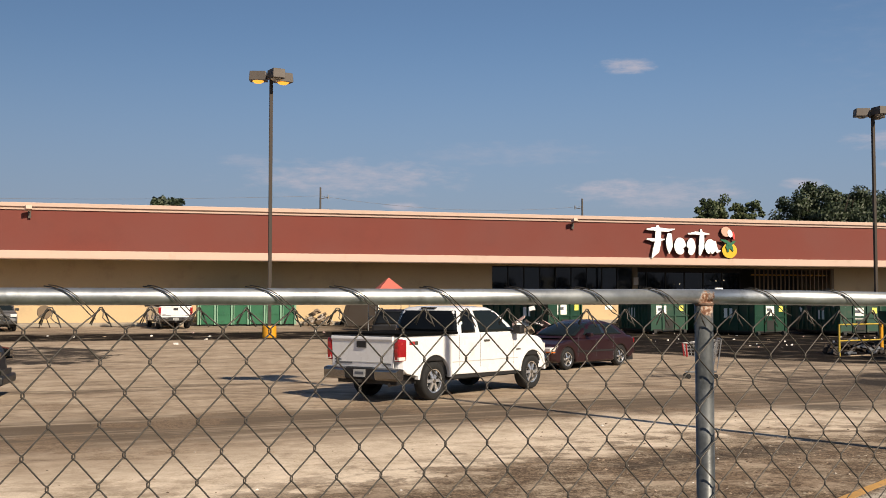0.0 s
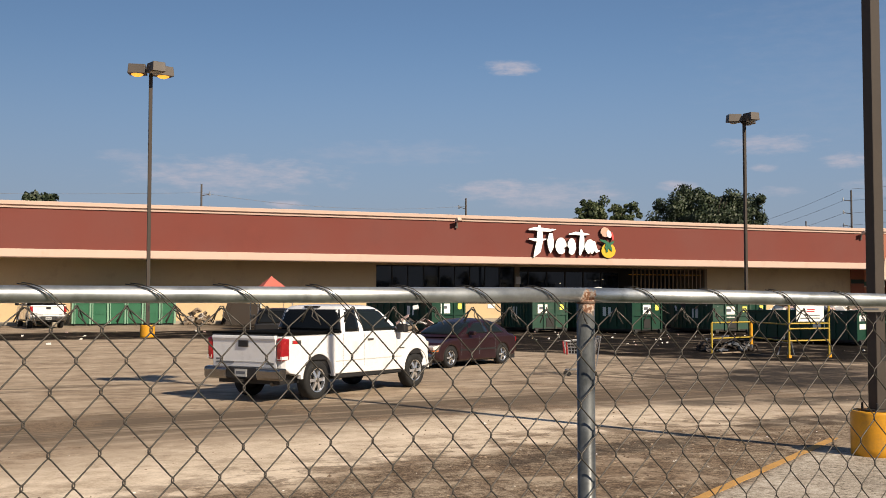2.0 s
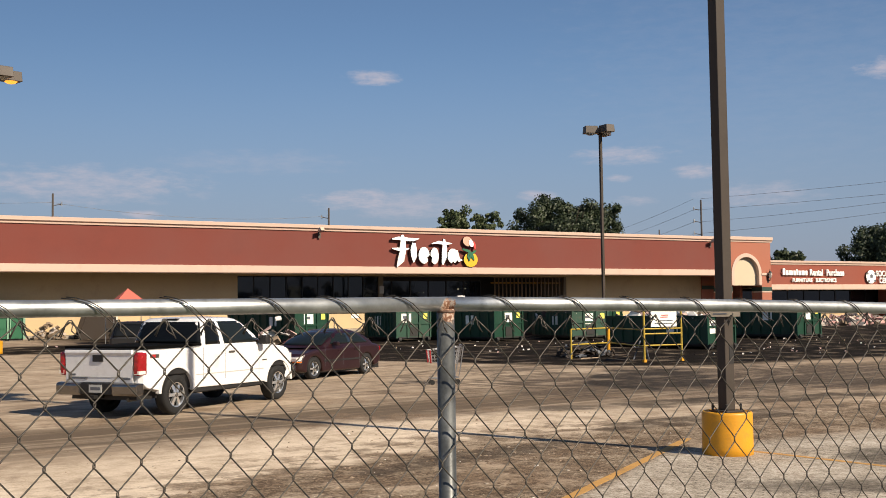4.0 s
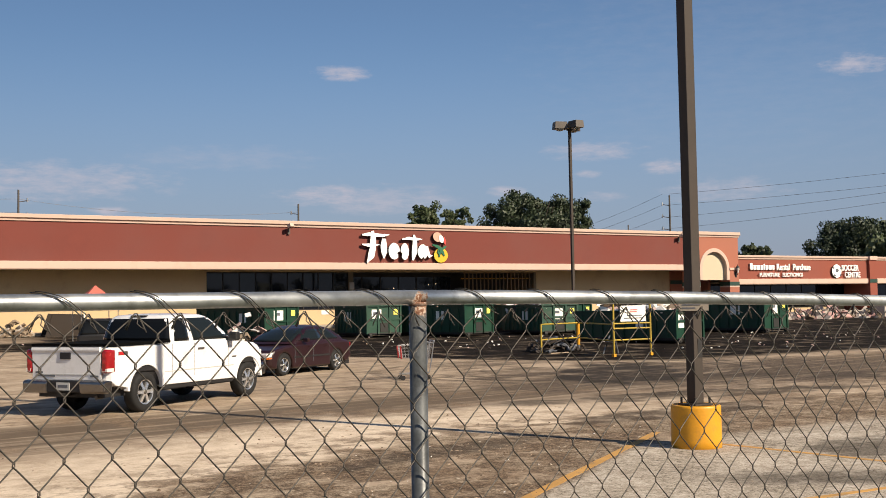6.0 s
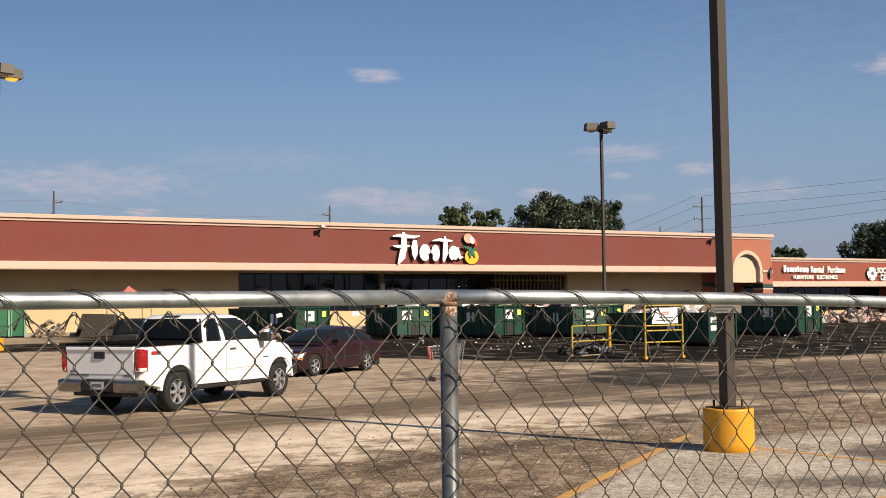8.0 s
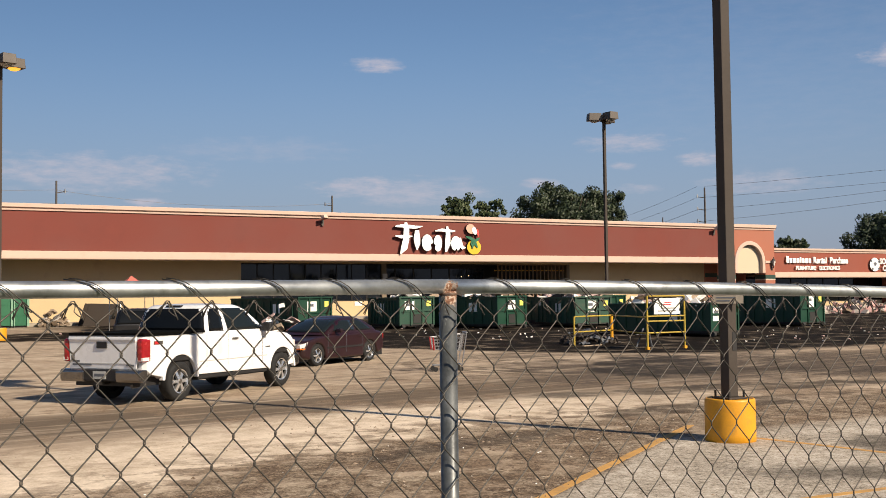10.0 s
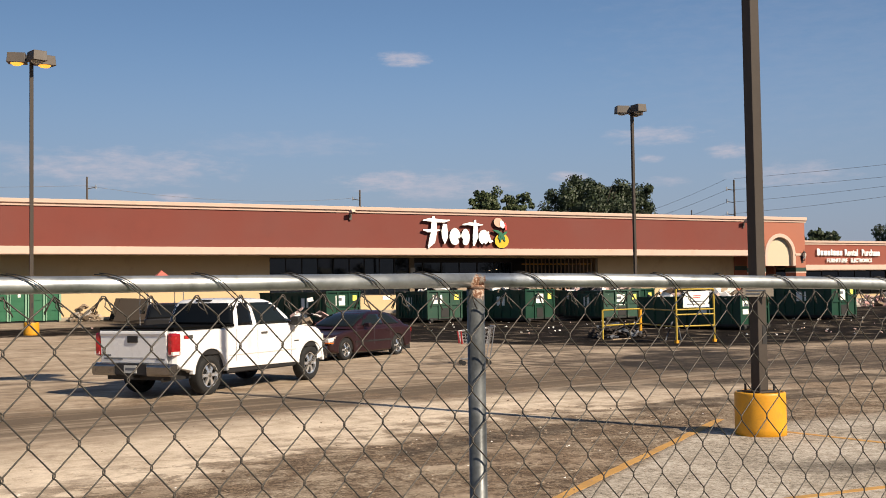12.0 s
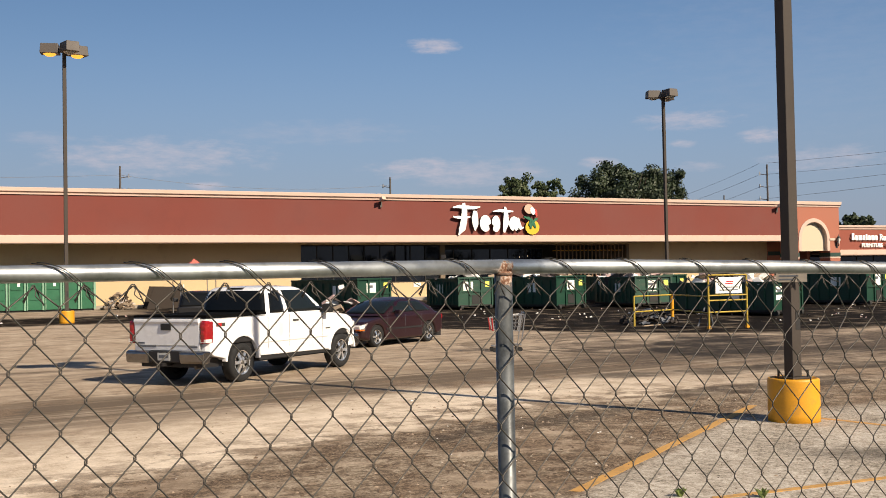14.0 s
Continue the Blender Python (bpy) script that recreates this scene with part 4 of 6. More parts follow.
# ---- lot lamps ----
def lot_lamp(x, y, heads, lit, label):
    z = ground_z(y)
    t = thing("lot_lamp", pose(x, y, z), label, "street lamp", "parking lot lamps")
    base = part("base", lathed([(0.345, -0.05), (0.345, 0.10), (0.343, 0.545), (0.341, 0.568), (0.332, 0.581), (0.318, 0.586), (0.309, 0.580), (0.300, 0.570), (0.05, 0.572)], n=56, axis="z"), M_YELLOW, t, "yellow-painted round concrete base", smooth=True)
    # chipped rim and anchor bolts
    for k in range(4):
        a = math.pi / 4 + math.pi / 2 * k
        rod_bm = rodded((0.19 * math.cos(a), 0.19 * math.sin(a), 0.55), (0.19 * math.cos(a), 0.19 * math.sin(a), 0.69), 0.018, 6)
        part("anchor_bolt", rod_bm, M_BLACK, base)
    part("base_plate", boxed(-0.17, 0.17, -0.17, 0.17, 0.575, 0.60), M_POLE, t, bevel=0.006)
    s = 0.083
    part("pole", boxed(-s, s, -s, s, 0.60, 12.80), M_POLE, t, "square dark bronze steel pole", bevel=0.012)
    part("hand_hole_cover", boxed(-0.01, 0.07, -s - 0.006, -s - 0.001, 1.24, 1.50), M_BLACK, t)
    for a in heads:
        m = pose(0, 0, 12.87, 0, 0, a)
        bm = bmesh.new()
        box(bm, 0.06, 0.30, -0.04, 0.04, -0.12, 0.06, m)
        part("arm", bm, M_POLE, t)
        bm = bmesh.new()
        co = [(0.2, -0.33, -0.24), (1.06, -0.33, -0.24), (1.06, 0.33, -0.24), (0.2, 0.33, -0.24), (0.24, -0.3, 0.22), (1.02, -0.3, 0.22), (1.02, 0.3, 0.22), (0.24, 0.3, 0.22)]
        v = [bm.verts.new(m @ Vector(c)) for c in co]
        for f in ((3, 2, 1, 0), (4, 5, 6, 7), (0, 1, 5, 4), (1, 2, 6, 5), (2, 3, 7, 6), (3, 0, 4, 7)):
            bm.faces.new([v[i] for i in f])
        head = part("lamp_head", bm, M_HEAD, t, "bronze shoebox lamp housing", bevel=0.02)
        bm = bmesh.new()
        lathe(bm, [(0.02, -0.36), (0.17, -0.335), (0.26, -0.28), (0.29, -0.24)], n=20, axis="z")
        for q in bm.verts:
            q.co = m @ (q.co + Vector((0.64, 0, 0)))
        part("lens", bm, M_SODIUM if a in lit else M_LENS_OFF, head, "glowing amber lens" if a in lit else "")
    return t


NEAR = (10.80, 10.99)
lot_lamp(*NEAR, (-70, 50, 170), (), "tall dark bronze lot lamp on a yellow concrete base")
lot_lamp(6.55, 52.6, (-75, 17, 165), (17, 165), "tall lot lamp with two amber lenses glowing, on a yellow base")
lot_lamp(41.89, 52.93, (-90, 30, 160), (), "tall bronze lot lamp standing among the green waste bins")
near_sign = thing("pole_notice", pose(NEAR[0], NEAR[1], 1.98), "small weathered white notice plate strapped to the lamp pole", "sign")
bm = boxed(-0.2, 0.2, -0.012, 0.0, -0.09, 0.09)
p = part("plate", bm, M_CONCRETE, near_sign)
p.matrix_basis = pose(-0.075, -0.095, 0, 0, 0, -44)
for k in range(3):
    q = part("text_bar", boxed(-0.16, 0.16 - 0.07 * k, -0.017, -0.0125, 0.03 - 0.045 * k, 0.048 - 0.045 * k), M_INK, near_sign)
    q.matrix_basis = p.matrix_basis

# ---- vehicles ----
def arc(cx, cz, r, a0, a1, n=12):
    return [(cx + r * math.cos(radians(a0 + (a1 - a0) * i / n)), cz + r * math.sin(radians(a0 + (a1 - a0) * i / n))) for i in range(n + 1)]


def wheel(parent, x, y, r, w, side, rim_r, spokes=6):
    wh = part("wheel", lathed([(rim_r * 0.35, -w / 2 + 0.10), (rim_r, -w / 2 + 0.11), (rim_r, w / 2 - 0.11), (rim_r * 0.35, w / 2 - 0.10)], n=24), M_BLACK, parent)
    wh.location = (x, y, r)
    part("tyre", lathed([(rim_r * 0.97, -w / 2 + 0.02), (rim_r * 1.04, -w / 2), (r * 0.90, -w / 2), (r * 0.97, -w / 2 + 0.025), (r, -w / 2 + 0.06), (r, w / 2 - 0.06), (r * 0.97, w / 2 - 0.025),
                         (r * 0.90, w / 2), (rim_r * 1.04, w / 2), (rim_r * 0.97, w / 2 - 0.02)], n=36, cap=False), M_TYRE, wh, smooth=True)
    bm = bmesh.new()
    o = side * (w / 2 - 0.035)
    for k in range(spokes):
        a = 2 * math.pi * k / spokes
        c, s = math.cos(a), math.sin(a)
        u, v = Vector((c, 0, s)), Vector((-s, 0, c))
        pts = []
        for yy in (o, o - side * 0.05):
            for f, g in ((0.2, -0.12), (0.98, -0.15), (0.98, 0.15), (0.2, 0.12)):
                q = u * rim_r * f + v * rim_r * g
                pts.append(bm.verts.new((q.x, yy + side * (0.02 if f < 0.5 else 0.0), q.z)))
        for f in ((0, 1, 2, 3), (7, 6, 5, 4), (0, 4, 5, 1), (1, 5, 6, 2), (2, 6, 7, 3), (3, 7, 4, 0)):
            bm.faces.new([pts[i] for i in f])
    bmesh.ops.recalc_face_normals(bm, faces=bm.faces)
    rim = part("rim", bm, M_RIM, wh, "bright alloy rim")
    bm = bmesh.new()
    lathe(bm, [(rim_r * 0.93, o + side * 0.02), (rim_r * 1.0, o + side * 0.025), (rim_r * 1.0, o - side * 0.05), (rim_r * 0.93, o - side * 0.05), (rim_r * 0.93, o + side * 0.02)], n=28, cap=False)
    part("rim_lip", bm, M_RIM, wh)
    part("hub_cap", lathed([(rim_r * 0.24, o - side * 0.04), (rim_r * 0.24, o + side * 0.015), (rim_r * 0.14, o + side * 0.03)], n=16), M_CHROME, wh)
    return wh


def tapered(profile_lo, half, crown):
    """A car body: side outline lofted over five sections, drawn in a little at the sills, belt and ends."""
    bm = bmesh.new()
    zs = [p[1] for p in profile_lo]
    z0, z1 = min(zs), max(zs)
    xs_ = [p[0] for p in profile_lo]
    x0, x1 = min(xs_), max(xs_)

    def ring(y, shrink, drop):
        out = []
        for x, z in profile_lo:
            f = (x - x0) / (x1 - x0)
            xx = x + shrink * (1.0 if f < 0.06 else -2.4 if f > 0.94 else -0.8 if f > 0.90 else 0)
            zz = z - drop * max(0, (z - z0) / (z1 - z0) - 0.75) * 4
            out.append(bm.verts.new((xx, y, zz)))
        return out
    rings = [ring(-half, 0.10, crown), ring(-half * 0.9, 0.05, crown * 0.25), ring(0, 0.0, 0), ring(half * 0.9, 0.05, crown * 0.25), ring(half, 0.10, crown)]
    n = len(profile_lo)
    bm.faces.new(rings[0])
    bm.faces.new(rings[-1][::-1])
    for a, b in zip(rings, rings[1:]):
        for i in range(n):
            bm.faces.new((a[i], b[i], b[(i + 1) % n], a[(i + 1) % n]))
    bmesh.ops.recalc_face_normals(bm, faces=bm.faces)
    return bm


def sheet(grid_pts, thick):
    """A closed curved slab from rows of points and the vector that leads to its back."""
    bm = bmesh.new()
    back = Vector(thick)
    hi = [[bm.verts.new(q) for q in row] for row in grid_pts]
    lo = [[bm.verts.new(Vector(q) + back) for q in row] for row in grid_pts]
    a, b = len(hi), len(hi[0])
    for r in range(a - 1):
        for c in range(b - 1):
            bm.faces.new((hi[r][c], hi[r][c + 1], hi[r + 1][c + 1], hi[r + 1][c]))
            bm.faces.new((lo[r][c], lo[r + 1][c], lo[r + 1][c + 1], lo[r][c + 1]))
    rim = [(0, c) for c in range(b)] + [(r, b - 1) for r in range(1, a)] + [(a - 1, c) for c in range(b - 2, -1, -1)] + [(r, 0) for r in range(a - 2, 0, -1)]
    for p, q in zip(rim, rim[1:] + rim[:1]):
        bm.faces.new((hi[p[0]][p[1]], lo[p[0]][p[1]], lo[q[0]][q[1]], hi[q[0]][q[1]]))
    bmesh.ops.recalc_face_normals(bm, faces=bm.faces)
    return bm


def cabin(parent, paint, xb0, xb1, zb, xr0, xr1, zr, hb, hr, side_windows, rear_v=(0.08, 0.92), glass=None, front_glass=None, round_=0.09, win_v=(0.08, 0.86), bow=0.02, bulge=(0.05, 0.14), corner=0.11):
    """The cab over the belt line: a rounded shell with curved windows let into its four faces."""
    high, (br, bf) = zr - zb, bulge

    def turn_in(v):
        d = zb + high * v - (zr - round_)
        return 0.0 if d <= 0 else round_ - math.sqrt(max(0.0, round_ ** 2 - d * d))

    def bend(v):
        w_ = max(0.0, min(1.0, v))
        return bow * 4 * w_ * (1 - w_)

    def half(v):
        return hb + (hr - hb) * v + bend(v) - turn_in(v)

    def rear(v):
        return xb0 + (xr0 - xb0) * v - bend(v) + turn_in(v)

    def front(v):
        return xb1 + (xr1 - xb1) * v + 1.6 * bend(v) - 1.2 * turn_in(v)

    def cut(d):
        d = max(0.0, min(corner * 0.999, d))
        return corner - math.sqrt(corner ** 2 - d * d)

    def rear_at(y, v):
        w_ = half(v)
        return rear(v) + br * (y / w_) ** 2 + cut(abs(y) - (w_ - corner))

    def front_at(y, v):
        w_ = half(v)
        return front(v) - bf * (y / w_) ** 2 - cut(abs(y) - (w_ - corner))

    def side_at(x, v):
        return half(v) - cut(rear(v) + br + corner - x) - cut(x - (front(v) - bf - corner))

    rings = []
    bm = bmesh.new()
    flat = 1 - round_ / high
    levels = [-0.05 / high] + [flat * k / 5 for k in range(6)] + [flat + (1 - flat) * math.sin(math.pi / 2 * k / 6) for k in range(1, 7)]
    for v in levels:
        w_ = half(v)
        c = w_ - corner
        pts = [(rear_at(c * (1 - k / 4), v), c * (1 - k / 4)) for k in range(9)]
        xc, yc = rear(v) + br + corner, -c
        pts += [(xc - corner * math.cos(radians(a)), yc - corner * math.sin(radians(a))) for a in (15, 40, 65)]
        x0_, x1_ = xc, front(v) - bf - corner
        pts += [(x0_ + (x1_ - x0_) * k / 6, -w_) for k in range(7)]
        pts += [(x1_ + corner * math.sin(radians(a)), yc - corner * math.cos(radians(a))) for a in (25, 50, 75)]
        pts += [(front_at(c * (k / 4 - 1), v), c * (k / 4 - 1)) for k in range(9)]
        pts += [(x1_ + corner * math.cos(radians(a)), -yc + corner * math.sin(radians(a))) for a in (15, 40, 65)]
        pts += [(x1_ + (x0_ - x1_) * k / 6, w_) for k in range(7)]
        pts += [(xc - corner * math.sin(radians(a)), -yc + corner * math.cos(radians(a))) for a in (25, 50, 75)]
        rings.append([bm.verts.new((x, y, zb + high * v)) for x, y in pts])
    mx = (rear(1) + front(1)) / 2
    for f, rise in ((0.8, 0.012), (0.45, 0.026)):
        rings.append([bm.verts.new((mx + (q.co.x - mx) * f, q.co.y * f, zr + rise)) for q in rings[12]])
    for a, b in zip(rings, rings[1:]):
        for k in range(len(a)):
            bm.faces.new((a[k], a[(k + 1) % len(a)], b[(k + 1) % len(a)], b[k]))
    bm.faces.new(rings[-1])
    bmesh.ops.recalc_face_normals(bm, faces=bm.faces)
    cab = part("cab", bm, paint, parent, smooth=True)
    g, fg = glass or M_CARGLASS, front_glass or M_CARGLASS_B
    up_ = 0.005

    def rows(v0, v1, n=7):
        return [v0 + (v1 - v0) * k / (n - 1) for k in range(n)]
    part("rear_window", sheet([[(rear_at(u * half(v), v) - up_, u * half(v), zb + high * v) for u in rows(-0.92, 0.92, 15)] for v in rows(*rear_v)], (0.02, 0, 0)), g, cab, smooth=True)
    part("windscreen", sheet([[(front_at(u * half(v), v) + up_, u * half(v), zb + high * v) for u in rows(-0.92, 0.92, 15)] for v in rows(0.04, 0.90)], (-0.02, 0, 0)), fg, cab, smooth=True)
    for y in (-1, 1):
        for u0, u1, tint in side_windows:
            pane = []
            for v in rows(*win_v):
                f = (v - win_v[0]) / (win_v[1] - win_v[0])
                a, b = rear(v) + (front(v) - rear(v)) * (u0[0] + (u0[1] - u0[0]) * f), rear(v) + (front(v) - rear(v)) * (u1[0] + (u1[1] - u1[0]) * f)
                pane.append([(x, y * (side_at(x, v) + up_), zb + high * v) for x in rows(a, b)])
            part("side_window", sheet(pane, (0, -0.02 * y, 0)), g if tint else fg, cab, smooth=True)
    return cab


def seam(parent, x, z0, z1, y, w=0.008):
    s = 1 if y > 0 else -1
    return part("door_seam", boxed(x - w / 2, x + w / 2, *sorted((y, y + s * 0.002)), z0, z1), M_INK, parent)


def pickup(m, label):
    t = thing("pickup_truck", m, label, "pickup truck", "parked vehicles")
    H = 0.985
    prof = ([(-1.09, 0.66), (-1.11, 1.30), (-1.08, 1.335), (3.02, 1.335), (3.35, 1.30), (3.95, 1.235), (4.26, 1.16), (4.38, 1.04), (4.42, 0.66), (4.36, 0.50)]
            + [(4.17, 0.47)] + arc(3.64, 0.42, 0.50, 5, 175, 14) + [(3.10, 0.46), (0.56, 0.49)] + arc(0, 0.43, 0.51, 5, 175, 14) + [(-0.56, 0.52), (-0.97, 0.58)])
    body = part("body", tapered(prof, H, 0.03), M_WHITE, t, bevel=0.03, seg=3)
    part("underbody", boxed(-1.0, 4.15, -0.8, 0.8, 0.36, 0.60), M_BLACK, t)
    part("wheel_well", boxed(-0.5, 0.5, -0.93, 0.93, 0.5, 0.93), M_BLACK, t)
    part("wheel_well", boxed(3.15, 4.13, -0.93, 0.93, 0.5, 0.92), M_BLACK, t)
    cabin(t, M_WHITE, 0.86, 3.22, 1.34, 1.00, 2.40, 1.915, 0.945, 0.78, [((0.05, 0.07), (0.26, 0.30), True), ((0.325, 0.36), (0.89, 0.95), False)], rear_v=(0.05, 0.86), win_v=(0.03, 0.86), round_=0.13, bow=0.015)
    part("roof_brake_lamp", boxed(0.985, 1.10, -0.2, 0.2, 1.868, 1.906), M_BLACK, t, "dark third brake lamp", bevel=0.01)
    # added black slab in place of the open bed's dark, shaded inside
    bed_slab = part("bed_shade_slab", boxed(-1.06, 0.84, -0.95, 0.95, 1.338, 1.395), M_BEDSHADE, t, "black slab with rail caps standing in for the shaded open bed", bevel=0.012)
    gate = part("tailgate", prismed([(-1.112, 0.70), (-1.126, 0.70), (-1.134, 0.80), (-1.156, 1.22), (-1.182, 1.27), (-1.178, 1.318), (-1.16, 1.334), (-1.112, 1.334)], -0.835, 0.835), M_WHITE, t, "white tailgate", bevel=0.012)
    part("top_cap", boxed(-1.175, -1.07, -0.83, 0.83, 1.336, 1.352), M_BLACK, gate, "black tailgate cap", bevel=0.006)
    # shade of the tailgate's lower crease drawn as a grey strip
    part("recess_shade_strip", boxed(-1.142, -1.12, -0.72, 0.72, 0.80, 0.812), M_PLATE, gate)
    part("handle", boxed(-1.175, -1.145, -0.13, 0.13, 1.10, 1.23), M_BLACK, gate, "black tailgate handle", bevel=0.01)
    for a, b, z in ((0.58, 0.76, 0.83), (0.28, 0.76, 0.765), (-0.78, -0.58, 0.76)):
        part("badge_bar", boxed(-1.142, -1.12, a, b, z, z + 0.034), M_INK, gate)
    for y in (-1, 1):
        lamp = part("tail_lamp", boxed(-1.152, -0.90, *sorted((y * 0.84, y * 0.997)), 0.83, 1.285), M_TAIL, t, "red tail lamp", bevel=0.045, seg=3)
        for zc in (1.17, 1.04):
            part("lamp_cell", lathed([(0.05, 0.0), (0.05, 0.006), (0.03, 0.010)], n=14, axis="z"), M_TAILCELL, lamp).matrix_basis = pose(-1.147, y * 0.92, zc, 0, -90, 0)
        part("reverse_lamp", boxed(-1.151, -0.96, *sorted((y * 0.87, y * 0.999)), 0.86, 0.925), M_LENS, lamp)
        part("bumper_end", prismed([(-1.21, 0.45), (-1.235, 0.50), (-1.24, 0.655), (-1.21, 0.69), (-1.12, 0.70), (-1.0, 0.685), (-1.0, 0.60), (-1.02, 0.47), (-1.12, 0.45)], *sorted((y * 0.40, y * 1.0))), M_BUMPER, t, "dull chrome bumper end", bevel=0.03)
        part("fog_lamp", boxed(4.30, 4.36, *sorted((y * 0.6, y * 0.75)), 0.56, 0.66), M_LENS, t)
        part("head_lamp", boxed(4.12, 4.34, *sorted((y * 0.62, y * 0.90)), 0.86, 1.05), M_LENS, t, bevel=0.02)
        part("front_bumper_end", boxed(4.16, 4.45, *sorted((y * 0.5, y * 0.955)), 0.45, 0.74), M_BUMPER, t, "dull chrome front bumper end", bevel=0.06, seg=3)
        for x, z, r in ((0.0, 0.43, 0.51), (3.64, 0.42, 0.50)):
            lip = arc(x, z, r + 0.055, 2, 178, 20) + arc(x, z, r - 0.012, 178, 2, 20)
            part("arch_flare", prismed(lip, *sorted((y * 0.90, y * 1.008))), M_WHITE, t, bevel=0.014)
        mir = part("mirror", boxed(2.78, 2.96, *sorted((y * 1.02, y * 1.24)), 1.30, 1.50), M_BLACK, t, "black door mirror", bevel=0.04)
        part("mirror_stem", boxed(2.82, 2.9, *sorted((y * 0.9, y * 1.04)), 1.32, 1.38), M_BLACK, mir)
        part("door_handle", boxed(1.72, 1.93, *sorted((y * 0.984, y * 1.01)), 1.16, 1.20), M_CHROME, t, bevel=0.01)
        for x in (0.845, 1.60, 2.86):
            seam(t, x, 0.62, 1.32, y * 0.986)
        # shade line of the body crease, painted as a thin grey strip
        part("crease_shade_strip", boxed(0.6, 3.05, *sorted((y * 0.985, y * 0.989)), 0.745, 0.765), M_PLATE, t)
        part("rocker", boxed(0.58, 3.08, *sorted((y * 0.80, y * 0.955)), 0.40, 0.492), M_BLACK, t)
        part("fender_badge", boxed(2.98, 3.16, *sorted((y * 0.986, y * 0.99)), 0.93, 0.96), M_CHROME, t)
        part("side_decal", boxed(-0.82, -0.55, *sorted((y * 0.986, y * 0.99)), 1.16, 1.23), M_CHROME, t)
        part("side_decal", boxed(-0.80, -0.66, *sorted((y * 0.9905, y * 0.993)), 1.165, 1.225), M_REDINK, t)
        for x, z in ((0.0, 0.90), (3.64, 0.88)):
            part("arch_liner", boxed(x - 0.34, x + 0.34, *sorted((y * 0.80, y * 0.978)), z - 0.10, z + 0.055), M_BLACK, t, bevel=0.02)
        for x in (0.0, 3.64):
            wheel(t, x, y * 0.852, 0.398, 0.265, y, 0.245)
    part("bumper_step", boxed(-1.22, -1.11, -0.398, 0.398, 0.47, 0.69), M_BLACK, t, bevel=0.015)
    plate = part("number_plate", boxed(-1.232, -1.221, -0.16, 0.16, 0.51, 0.66), M_PLATE, t)
    part("plate_bar", boxed(-1.236, -1.232, -0.12, 0.12, 0.56, 0.615), M_INK, plate)
    part("grille", boxed(4.40, 4.45, -0.5, 0.5, 0.76, 1.04), M_BLACK, t)
    part("exhaust", rodded((-1.02, -0.62, 0.36), (-0.5, -0.62, 0.38), 0.04), M_CHROME, t)
    part("diff", rodded((0, -0.5, 0.40), (0, 0.5, 0.40), 0.07), M_BLACK, t)
    part("trailer_hitch", boxed(-1.32, -1.02, -0.05, 0.05, 0.40, 0.46), M_BLACK, t)
    return t


TRUCK = pose(5.47, 22.09, 0, 0, 0, 35.6)
truck = pickup(TRUCK, "white extended-cab pickup with black shaded bed and red tail lamps")


